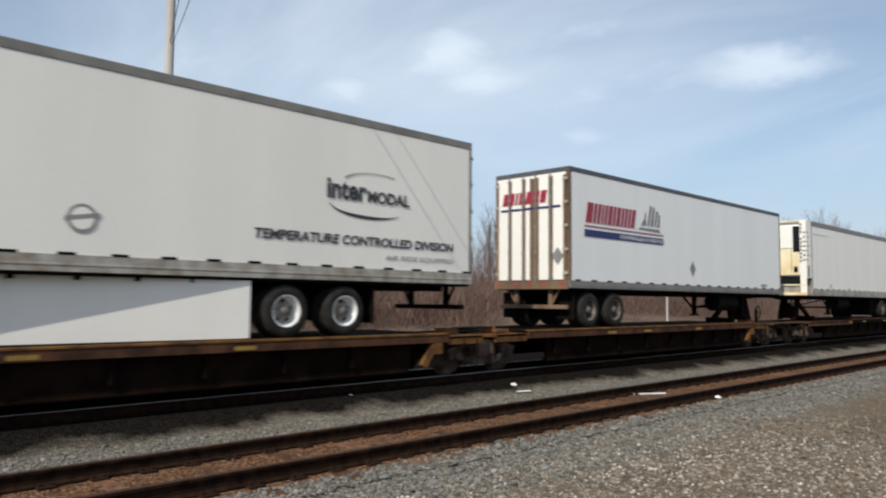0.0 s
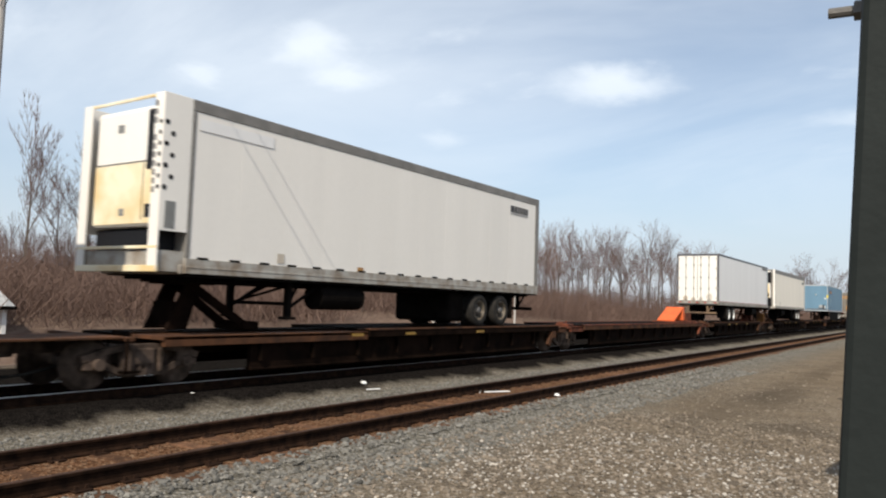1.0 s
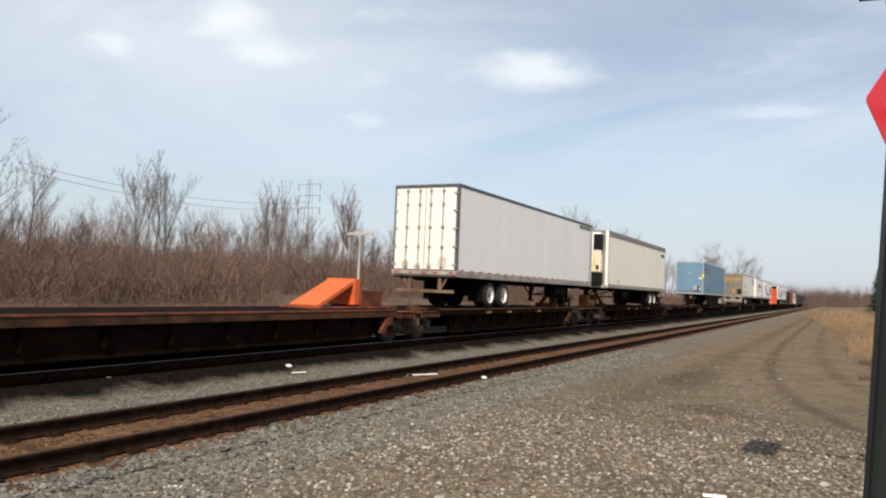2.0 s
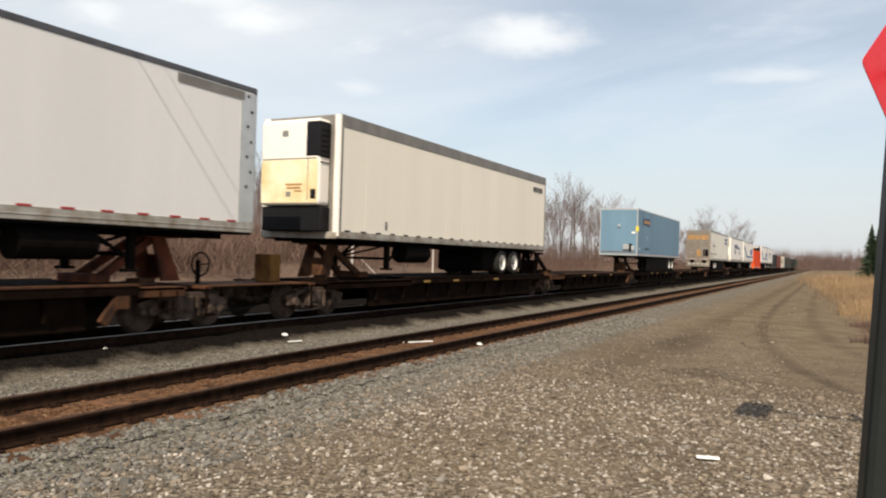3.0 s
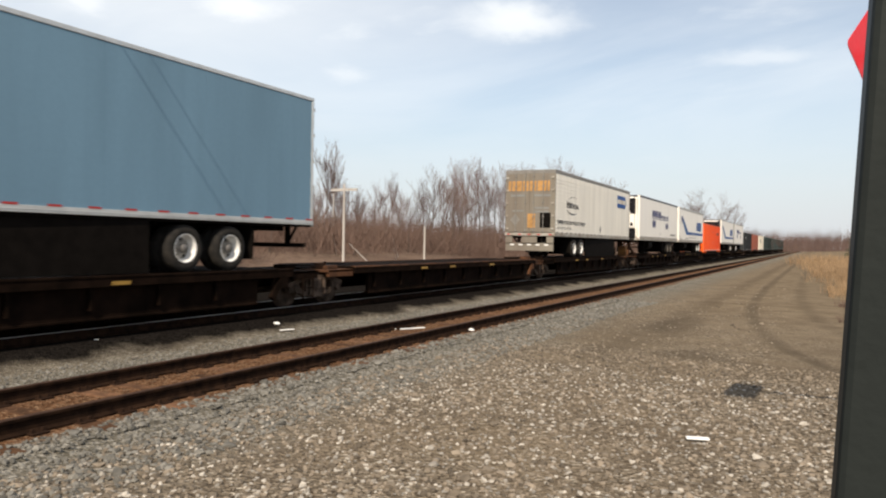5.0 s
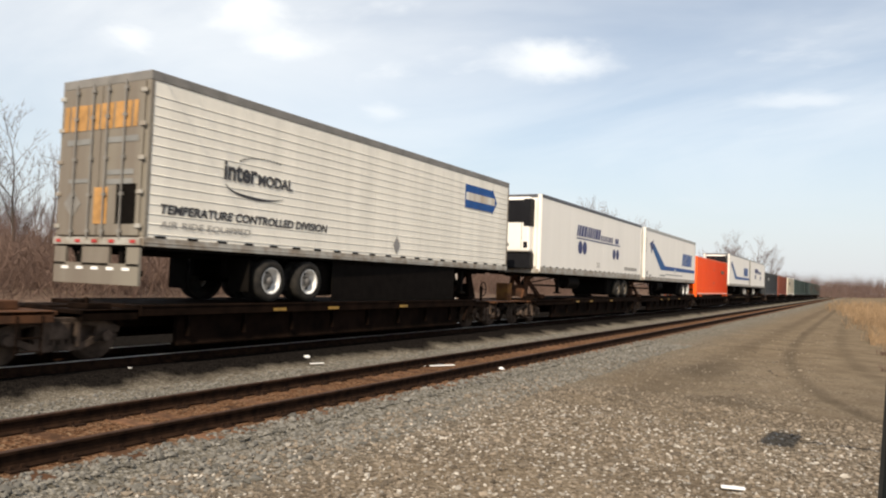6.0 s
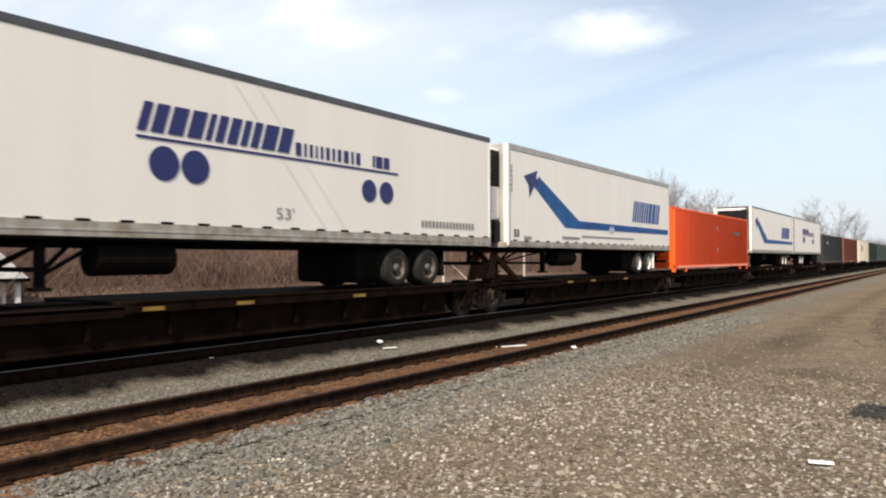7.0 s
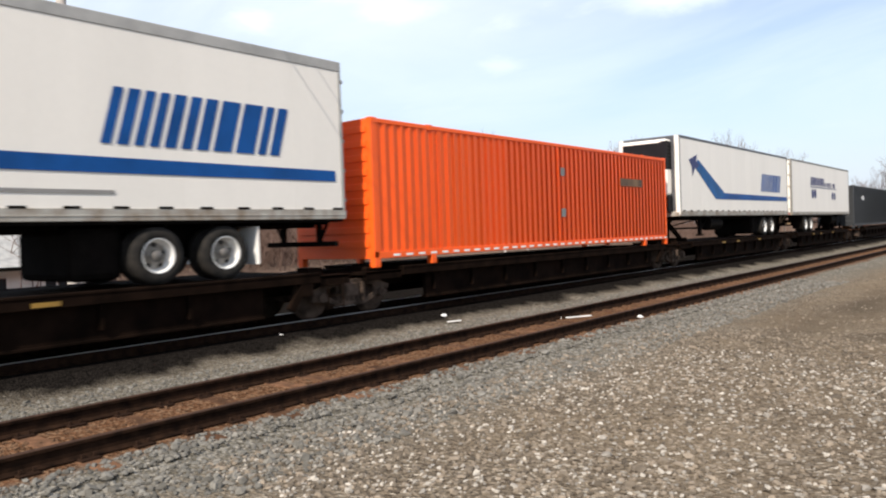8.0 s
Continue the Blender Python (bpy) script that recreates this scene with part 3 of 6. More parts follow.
def lettering(name, words, width, height, material, parent, to, shear=0.0, bold=0.0):
    """Raised letters of the built-in font, fitted to a width and height."""
    cu = bpy.data.curves.new(name, "FONT")
    cu.body, cu.size, cu.shear, cu.offset, cu.resolution_u = words, 1.0, shear, bold, 3
    tmp = new(name, cu)
    me = bpy.data.meshes.new_from_object(tmp.evaluated_get(bpy.context.evaluated_depsgraph_get()))
    bpy.data.objects.remove(tmp)
    xs, ys = [v.co.x for v in me.vertices], [v.co.y for v in me.vertices]
    x0, y0, sx, sy = min(xs), min(ys), width / (max(xs) - min(xs)), height / (max(ys) - min(ys))
    me.transform(to @ Matrix.Translation((0, 0, 0.004)) @ Matrix.Diagonal((sx, sy, 1, 1)) @ Matrix.Translation((-x0, -y0, 0)))
    me.materials.append(material)
    # one part for each word
    gap, words_, reach = 0.16 * sx, [], None
    along = to.to_3x3() @ Vector((1, 0, 0))
    for p in sorted(me.polygons, key=lambda p: min(me.vertices[i].co @ along for i in p.vertices)):
        us = [me.vertices[i].co @ along for i in p.vertices]
        if reach is None or min(us) > reach + gap:
            words_.append([])
            reach = max(us)
        reach = max(reach, max(us))
        words_[-1].append(p.index)
    for faces in words_:
        bm = bmesh.new()
        bm.from_mesh(me)
        bm.faces.ensure_lookup_table()
        keep = set(faces)
        bmesh.ops.delete(bm, geom=[f for f in bm.faces if f.index not in keep], context="FACES")
        part(name, bm, material, parent)


# ---- ground and tracks ----
XN, XF, GN = -0.68, -6.105, 0.68      # track centres and half gauge (centre of rail heads)
XT = XF                               # the train's centre line
GF = 0.7525
SPEED = 25.81


def ground_height(x, y):
    z = -0.178 if -1.95 < x < 0.75 else -0.22
    if x < -1.8:
        z -= 0.16 * min(1, (-1.8 - x) / 0.8)
    if x < -4.0:
        z += 0.15 * min(1, (-4.0 - x) / 0.6)
    if -7.9 < x < -4.5:
        z = -0.176
    if x < -8.2:
        z -= 0.12 * min(1, (-8.2 - x) / 2)
    if x < -16:
        z += 1.9 * min(1, (-16 - x) / 22)
    if x > 10:
        z += 0.5 * min(1, (x - 10) / 10)
    z += 0.05 * noise.noise((x * 0.35, y * 0.35, 3.1)) * (1 if x > 1.2 or x < -9 else 0.12)
    if x < -12:
        z += 0.5 * noise.noise((x * 0.06, y * 0.06, 9.1))
    return z


def make_ground():
    xs = sorted({round(v, 2) for v in
                 [-2500, -1500, -800, -400, -200, -120, -80] + list(np.arange(-60, -9, 2.0)) + list(np.arange(-9, 12, 0.3)) + list(np.arange(12, 60, 4.0)) + [80, 130, 250, 500, 1000, 2500]})
    ys = sorted({round(v, 2) for v in
                 [-2500, -1200, -500, -200, -100, -60] + list(np.arange(-40, 0, 4.0)) + list(np.arange(0, 40, 0.6)) + list(np.arange(40, 140, 4.0)) + [160, 200, 260, 340, 450, 650, 1000, 1600, 3000]})
    verts = [(x, y, ground_height(x, y)) for y in ys for x in xs]
    nx = len(xs)
    faces = [(j * nx + i, j * nx + i + 1, (j + 1) * nx + i + 1, (j + 1) * nx + i) for j in range(len(ys) - 1) for i in range(nx - 1)]
    me = bpy.data.meshes.new("ground")
    me.from_pydata(verts, [], faces)
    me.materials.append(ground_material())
    for p in me.polygons:
        p.use_smooth = True
    return tagged(new("ground", me), "gravel and dirt ground beside two railway tracks", "ground", kind="structure")


make_ground()


def rail_mesh(name, x, y0, y1, web, head, parent):
    prof = [(-0.07, -0.17), (0.07, -0.17), (0.07, -0.155), (0.012, -0.135), (0.012, -0.045), (0.036, -0.035), (0.036, -0.006), (0.028, 0.0), (-0.028, 0.0), (-0.036, -0.006), (-0.036, -0.035), (-0.012, -0.045), (-0.012, -0.135), (-0.07, -0.155)]
    bm = bmesh.new()
    a = [bm.verts.new((x + u, y0, v)) for u, v in prof]
    b = [bm.verts.new((x + u, y1, v)) for u, v in prof]
    n = len(prof)
    for i in range(n):
        f = bm.faces.new((a[i], a[(i + 1) % n], b[(i + 1) % n], b[i]))
        f.material_index = 1 if i in (6, 7, 8) else 0
    bm.faces.new(a)
    bm.faces.new(b)
    bmesh.ops.recalc_face_normals(bm, faces=bm.faces)
    ob = part(name, bm, web, parent)
    ob.data.materials.append(head)
    return ob


def track(xc, half, head, label):
    root = tagged(new("railway_track"), label, "railway track", kind="structure")
    for sx in (-1, 1):
        rail_mesh("rail", xc + sx * half, -60, 900, M["rail_rust"], head, root)
    return root


near_track = track(XN, GN, M["rail_top"], "rusty unused railway track on brown-stained ballast")
far_track = track(XF, GF, M["steel_shine"], "railway track with polished rail heads under a freight train")

# loose stones, denser close to the walk
def stones(name, count, x0, x1, y0, y1, size, material, label, seed, power=1.0):
    rng = np.random.default_rng(seed)
    phi = (1 + 5 ** 0.5) / 2
    ico = np.array([(-1, phi, 0), (1, phi, 0), (-1, -phi, 0), (1, -phi, 0), (0, -1, phi), (0, 1, phi), (0, -1, -phi), (0, 1, -phi), (phi, 0, -1), (phi, 0, 1), (-phi, 0, -1), (-phi, 0, 1)]) / 1.9
    tri = [(0, 11, 5), (0, 5, 1), (0, 1, 7), (0, 7, 10), (0, 10, 11), (1, 5, 9), (5, 11, 4), (11, 10, 2), (10, 7, 6), (7, 1, 8), (3, 9, 4), (3, 4, 2), (3, 2, 6), (3, 6, 8), (3, 8, 9), (4, 9, 5), (2, 4, 11), (6, 2, 10), (8, 6, 7), (9, 8, 1)]
    vs, fs = [], []
    for k in range(count):
        x = rng.uniform(x0, x1)
        y = y0 + (y1 - y0) * rng.uniform() ** power
        r = size * rng.uniform(0.5, 1.0) * (1.7 if rng.uniform() < 0.06 else 1.0)
        p = ico * r * rng.uniform(0.55, 1.3, (12, 1)) * np.array([rng.uniform(0.7, 1.3), rng.uniform(0.7, 1.3), rng.uniform(0.5, 0.9)])
        a = rng.uniform(0, 6.28)
        c, s = math.cos(a), math.sin(a)
        p = p @ np.array([[c, -s, 0], [s, c, 0], [0, 0, 1]])
        p += np.array([x, y, ground_height(x, y) + r * 0.22])
        base = len(vs)
        vs.extend(map(tuple, p))
        fs.extend((a_ + base, b_ + base, c_ + base) for a_, b_, c_ in tri)
    me = bpy.data.meshes.new(name)
    me.from_pydata(vs, [], fs)
    me.materials.append(material)
    return tagged(new(name, me), label, "gravel", kind="stuff")


stones("gravel", 9500, 1.0, 7.4, 3.5, 13, 0.030, M["stone"], "brownish crushed stone scattered over the ground", 3, 1.15)
stones("gravel", 1600, 6.0, 9.5, 3.5, 13, 0.026, M["stone"], "brownish crushed stone scattered over the ground", 13, 1.2)
stones("gravel", 3600, 1.2, 7.2, 3.5, 11.5, 0.026, M["pale_stone"], "pale limestone chips scattered over the ground", 8, 1.2)
stones("gravel", 1000, 0.6, 6.0, 13, 40, 0.030, M["stone"], "pale crushed stone scattered over the ground", 4, 2.0)
stones("ballast", 7000, -4.0, -1.7, 2, 30, 0.030, M["ballast_stone"], "grey ballast stones between the two tracks", 5, 1.4)
stones("ballast", 3500, -1.2, -0.15, 2, 40, 0.020, M["rust_stone"], "rust-stained ballast between the rails", 6, 1.4)
stones("ballast", 6500, 0.25, 1.9, 2, 26, 0.036, M["ballast_stone"], "grey ballast stones beside the near rail", 7, 1.3)

# ---- train ----
MOVING = []                            # (thing, place along the train)


def on_train(name, s, label, category, group=""):
    root = tagged(new(name), label, category, group)
    root.location = (XT, s, 0)
    MOVING.append((root, s))
    return root


def dual_wheel(parent, y, z, side, rim_mat):
    """A pair of tyres at one hub; side: 1 near, -1 far."""
    x_out = 1.26
    r, rr = 0.49, 0.295
    prof = [(x_out - 0.02, rr), (x_out, rr + 0.03), (x_out + 0.005, r - 0.10), (x_out - 0.02, r - 0.03), (x_out - 0.06, r), (x_out - 0.22, r), (x_out - 0.27, r - 0.05), (x_out - 0.30, r - 0.05), (x_out - 0.34, r), (x_out - 0.50, r), (x_out - 0.55, r - 0.06), (x_out - 0.55, rr)]
    bm = lathe([(side * a, b) for a, b in prof])
    bm.transform(Matrix.Translation((0, y, z)))
    w = part("wheel", bm, M["tyre"], parent)
    prof = [(x_out - 0.015, rr + 0.008), (x_out - 0.005, rr - 0.005), (x_out - 0.03, rr - 0.022), (x_out - 0.19, rr - 0.04), (x_out - 0.20, rr - 0.07)]
    bm = lathe([(side * a, b) for a, b in prof], 24)
    bm.transform(Matrix.Translation((0, y, z)))
    part("rim", bm, rim_mat, w)
    prof = [(x_out - 0.195, rr - 0.06), (x_out - 0.17, 0.14), (x_out - 0.15, 0.125), (x_out - 0.07, 0.10), (x_out - 0.04, 0.085), (x_out - 0.035, 0.0)]
    bm = lathe([(side * a, b) for a, b in prof], 16)
    bm.transform(Matrix.Translation((0, y, z)))
    part("wheel_disc", bm, M["rim_disc"] if rim_mat.name.startswith("painted") else M["hub"], w)
    bm = lathe([(side * a, b) for a, b in ((x_out - 0.10, 0.108), (x_out - 0.06, 0.104), (x_out - 0.028, 0.088), (x_out - 0.022, 0.0))], 16)
    bm.transform(Matrix.Translation((0, y, z)))
    part("hub", bm, M["hub"], w)
    if side > 0:
        for k in range(5):
            a0 = 2 * math.pi * k / 5 + 0.3
            part("hand_hole", plates([disc_outline(0.187 * math.cos(a0), 0.187 * math.sin(a0), 0.042, n=10)], 0.004, Matrix.Translation((x_out - 0.178, y, z)) @ SIDE), M["grille"], w)


def trailer(s0, length, rear, label, side="white", lower="rail_dirty", upper="rail_grey", up_h=0.17, lo_h=0.15, z0=2.09, z1=5.38,
            wheels=(4.6, 3.3), doors="door_rust", reefer=None, tank=True, skirt=None, tape="frame", rim="rim", flap="frame", front=None, corner=None, name="semi_trailer"):
    """A road trailer standing on a flat car. rear: 0 if its doors lead the train, 1 if its nose does."""
    root = on_train(name, s0 + 0.09, label, "trailer", "trailers on the train")
    L = length
    w = 1.295
    part("box_body", boxes((-w, w, 0.02, L - 0.02, z0 + 0.02, z1 - 0.02), bevel=0.02), M[side], root)
    part("top_rail", boxes((-w - 0.014, w + 0.014, 0, L, z1 - up_h, z1), bevel=0.012), M[upper], root)
    part("bottom_rail", boxes((-w - 0.018, w + 0.018, 0, L, z0, z0 + lo_h), (-w - 0.026, w + 0.026, 0.01, L - 0.01, z0 + lo_h * 0.35, z0 + lo_h * 0.5), bevel=0.006), M[lower], root)
    for y in (0.0, L - 0.09):
        part("corner_post", boxes((-w - 0.012, w + 0.012, y, y + 0.09, z0 + lo_h, z1 - up_h), bevel=0.012), M[corner or upper], root)
    # panel seams
    bm = bmesh.new()
    for k in range(1, int(L / 1.24)):
        box(bm, w - 0.004, w + 0.0018, k * 1.24, k * 1.24 + 0.010, z0 + lo_h, z1 - up_h)
    part("seams", bm, M[side], root)
    # marker tape
    k, y = 0, 0.25
    first = None
    while y < L - 0.3:
        ob = part("marker_tape", boxes((w + 0.016, w + 0.024, 0, 0.26, z0 + lo_h - 0.005, z0 + lo_h + 0.035)), M[tape], root) if first is None else new("marker_tape", first)
        first, ob.parent, ob.location = ob.data, root, (0, y, 0)
        y += 0.78
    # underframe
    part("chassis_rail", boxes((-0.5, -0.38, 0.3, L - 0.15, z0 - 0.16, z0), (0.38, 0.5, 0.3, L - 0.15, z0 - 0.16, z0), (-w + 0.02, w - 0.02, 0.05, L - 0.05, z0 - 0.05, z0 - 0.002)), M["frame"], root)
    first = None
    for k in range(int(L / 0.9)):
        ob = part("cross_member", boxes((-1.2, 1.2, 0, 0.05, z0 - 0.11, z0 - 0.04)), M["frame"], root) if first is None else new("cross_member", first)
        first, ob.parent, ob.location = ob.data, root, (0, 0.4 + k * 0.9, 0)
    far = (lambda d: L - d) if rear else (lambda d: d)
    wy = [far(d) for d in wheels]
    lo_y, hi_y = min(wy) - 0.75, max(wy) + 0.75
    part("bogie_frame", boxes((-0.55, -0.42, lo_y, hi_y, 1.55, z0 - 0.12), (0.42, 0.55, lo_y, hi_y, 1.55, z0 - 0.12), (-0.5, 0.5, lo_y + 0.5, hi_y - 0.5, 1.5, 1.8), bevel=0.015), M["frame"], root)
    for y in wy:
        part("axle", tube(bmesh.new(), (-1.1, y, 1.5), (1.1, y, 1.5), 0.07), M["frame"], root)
        for sx in (1, -1):
            dual_wheel(root, y, 1.5, sx, M[rim])
    mf = far(min(wheels) - 0.72)
    for x in (-0.95, 0.95):
        part("mud_flap", boxes((x - 0.3, x + 0.3, mf - 0.012, mf + 0.012, 1.25, z0 - 0.12), bevel=0.004), M[flap], root)
    if reefer or doors == "door_grey":
        ya, yb = sorted((far(max(wheels) + 0.48), far(max(wheels) + 1.35)))
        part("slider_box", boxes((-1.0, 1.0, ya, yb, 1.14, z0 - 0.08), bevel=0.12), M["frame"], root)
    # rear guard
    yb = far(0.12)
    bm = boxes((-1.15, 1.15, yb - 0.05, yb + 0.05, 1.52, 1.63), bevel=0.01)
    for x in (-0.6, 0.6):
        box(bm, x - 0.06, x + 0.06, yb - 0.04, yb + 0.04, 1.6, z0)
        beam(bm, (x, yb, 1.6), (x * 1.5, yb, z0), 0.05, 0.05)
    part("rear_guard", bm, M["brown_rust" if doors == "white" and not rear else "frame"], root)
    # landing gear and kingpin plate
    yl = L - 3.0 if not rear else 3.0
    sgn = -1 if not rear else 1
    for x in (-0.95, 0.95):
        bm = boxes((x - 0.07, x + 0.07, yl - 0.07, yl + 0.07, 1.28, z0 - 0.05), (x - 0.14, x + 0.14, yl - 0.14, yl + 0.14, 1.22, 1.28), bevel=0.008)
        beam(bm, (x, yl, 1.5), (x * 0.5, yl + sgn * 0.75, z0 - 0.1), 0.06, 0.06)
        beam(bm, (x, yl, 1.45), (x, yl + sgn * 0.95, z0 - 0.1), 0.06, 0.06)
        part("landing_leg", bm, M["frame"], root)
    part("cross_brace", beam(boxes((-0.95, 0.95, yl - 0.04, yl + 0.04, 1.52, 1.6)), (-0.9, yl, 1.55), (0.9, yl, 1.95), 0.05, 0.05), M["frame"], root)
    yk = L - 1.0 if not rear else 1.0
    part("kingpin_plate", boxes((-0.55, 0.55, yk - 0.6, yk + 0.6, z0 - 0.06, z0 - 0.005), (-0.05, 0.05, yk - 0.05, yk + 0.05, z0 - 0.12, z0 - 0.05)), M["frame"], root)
    if tank:
        yt = yl + sgn * 1.6
        bm = bmesh.new()
        tube(bm, (0.15, yt - 0.75, 1.74), (0.15, yt + 0.75, 1.74), 0.30, n=24)
        bmesh.ops.translate(bm, verts=bm.verts, vec=(0.75, 0, 0))
        for dy in (-0.4, 0.4):
            box(bm, 0.86, 0.94, yt + dy - 0.03, yt + dy + 0.03, 1.95, z0)
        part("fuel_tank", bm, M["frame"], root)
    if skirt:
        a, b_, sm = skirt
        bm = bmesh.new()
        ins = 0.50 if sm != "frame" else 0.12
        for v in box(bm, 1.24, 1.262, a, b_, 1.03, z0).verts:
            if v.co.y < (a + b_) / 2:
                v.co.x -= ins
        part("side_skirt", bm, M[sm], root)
    if not rear or doors:
        make_doors(root, 0 if not rear else L, L, z0 + lo_h, z1 - up_h, M[doors or side], rear)
    if reefer:
        reefer_unit(root, reefer, z0, z1)
    elif rear and front:
        part("front_panel", boxes((-w + 0.05, w - 0.05, -0.012, 0.02, z0 + 0.12, z1 - 0.1), bevel=0.004), M[front], root)
    return root


def make_doors(root, y, L, z0, z1, material, rear):
    """Two swing doors with hinges and lock rods at the rear end."""
    d = -1 if not rear else 1
    ya, yb = sorted((y + d * 0.004, y + d * 0.045))
    for sx in (-1, 1):
        x0, x1 = sorted((sx * 0.015, sx * 1.2))
        door = part("door", boxes((x0, x1, ya, yb, z0 + 0.02, z1 - 0.02), bevel=0.008), material, root)
        for x in (0.22, 0.72):
            bm = bmesh.new()
            tube(bm, (sx * x, y + d * 0.085, z0 - 0.03), (sx * x, y + d * 0.085, z1 + 0.03), 0.018, n=8)
            for z in (z0 + 0.1, z0 + 0.8, z0 + 1.5, z0 + 2.3, z1 - 0.12):
                box(bm, sx * x - 0.05, sx * x + 0.05, *sorted((y + d * 0.045, y + d * 0.10)), z - 0.03, z + 0.03)
            part("lock_rod", bm, M["rail_grey"], door)
        for z in np.linspace(z0 + 0.2, z1 - 0.2, 5):
            bm = boxes((*sorted((sx * 1.12, sx * 1.28)), *sorted((y + d * 0.04, y + d * 0.07)), z - 0.04, z + 0.04), bevel=0.006)
            part("hinge", bm, M["rail_dirty"], door)
    part("sill_plate", boxes((-1.28, 1.28, *sorted((y, y + d * 0.06)), z0 - 0.16, z0 - 0.02), bevel=0.008), M["rail_dirty"], root)
    for x in (-1.1, -0.5, 0.0, 0.5, 1.1):
        part("tail_lamp", boxes((x - 0.07, x + 0.07, *sorted((y + d * 0.05, y + d * 0.075)), z0 - 0.12, z0 - 0.06)), M["red_tape"], root)


def reefer_unit(root, style, z0, z1):
    """The cooling unit on the nose: cowling, side grille, lower guard."""
    cowl = "white"
    h0 = z1 - 2.45
    unit = part("cooling_unit", boxes((-0.98, 0.98, -0.52, 0.0, h0, z1 - 0.16), bevel=0.09), M[cowl], root)
    part("panel_joint", boxes((-0.9, 0.9, -0.529, -0.52, h0 + 1.22, h0 + 1.24), (0.62, 0.635, -0.527, -0.52, h0 + 0.12, h0 + 1.22)), M["grille"], unit)
    part("side_grille", boxes((0.55 if style in ("tall", "white_tall") else 0.70, 0.995, -0.534, -0.05, h0 + (1.28 if style == "tall" else 1.05), z1 - 0.24), bevel=0.03), M["grille"], unit)
    bm = bmesh.new()
    for k in range(7):
        box(bm, 0.985, 1.003, -0.46, -0.09, h0 + 1.12 + k * 0.14, h0 + 1.145 + k * 0.14)
    part("grille_slat", bm, M["frame"], unit)
    if style == "black":
        part("front_grille", boxes((-0.9, 0.9, -0.535, -0.51, h0 + 1.25, z1 - 0.3), bevel=0.02), M["grille"], unit)
    part("exhaust_port", boxes((-0.08, 0.08, -0.532, -0.515, h0 + 0.22, h0 + 0.36), (-0.25, -0.05, -0.532, -0.515, z1 - 0.62, z1 - 0.46), bevel=0.008), M["haz"], unit)
    part("access_door", boxes((0.72, 0.9, -0.530, -0.515, h0 + 0.16, h0 + 0.42), bevel=0.01), M["grille"], unit)
    if style in ("tall", "frame"):
        part("stained_panel", boxes((-0.93, 0.61, -0.526, -0.50, h0 + 0.06, h0 + 1.21), bevel=0.004), M["yellowed"], unit)
        part("stained_panel", boxes((0.64, 0.93, -0.526, -0.50, h0 + 0.06, h0 + 1.21), bevel=0.004), M["yellowed"], unit)
    part("lower_guard", boxes((-1.0, 1.0, -0.40, -0.002, z0 + 0.16, h0 - 0.02), bevel=0.04), M["grille"], root)
    part("nose_bumper", boxes((-1.27, 1.27, -0.10, 0.0, z0 - 0.02, z0 + 0.16), bevel=0.02), M["rail_dirty"], root)
    if style == "frame":
        # open guard frame with punched uprights round the unit
        for sx in (-1, 1):
            x0, x1 = sorted((sx * 1.02, sx * 1.29))
            up = part("guard_upright", boxes((x0, x1, -0.62, -0.58, z0 + 0.02, z1), (*sorted((sx * 1.27, sx * 1.30)), -0.62, 0.0, z0 + 0.75, z1), bevel=0.008), M["white"], root)
            outs = [disc_outline(-0.52 + 0.13 * (k % 2) + 0.18, 0.0 + 0.2 * k, 0.05, n=12) for k in range(7)]
            if sx > 0:
                marks("punched_hole", outs, 0.003, on_side(-0.2, z1 - 1.75, 1.3035), M["grille"], up)
                marks("punched_hole", [disc_outline(0, 0.2 * k, 0.045, n=12) for k in range(7)], 0.003, on_end(1.22, z1 - 1.75, -0.622), M["grille"], up)
                marks("number_bar", [rect(-0.05, 0.05, -0.16 * k, -0.16 * k + 0.11) for k in range(11) if k != 3], 0.003, on_end(1.08, z1 - 0.25, -0.622), M["grey_ink"], up)
                part("guard_window", boxes((1.298, 1.306, -0.5, -0.28, z0 + 0.8, z0 + 1.3)), M["haz"], up)
        for b0 in ((-1.29, 1.29, -0.622, -0.56, z0, z0 + 0.12), (-1.29, 1.29, -0.622, -0.58, z0 + 0.42, z0 + 0.48), (-1.2, 1.2, -0.60, -0.56, z1 - 0.06, z1)):
            part("guard_bar", boxes(b0, bevel=0.012), M["yellowed"], root)
        part("guard_base", boxes((-1.25, 1.25, -0.56, 0.0, z0 + 0.02, z0 + 0.4)), M["rail_dirty"], root)
    else:
        for sx in (-1, 1):
            part("nose_corner", tube(bmesh.new(), (sx * 1.20, 0.0, z0 + 0.05), (sx * 1.20, 0.0, z1 - 0.02), 0.10, n=16), M[cowl], root)


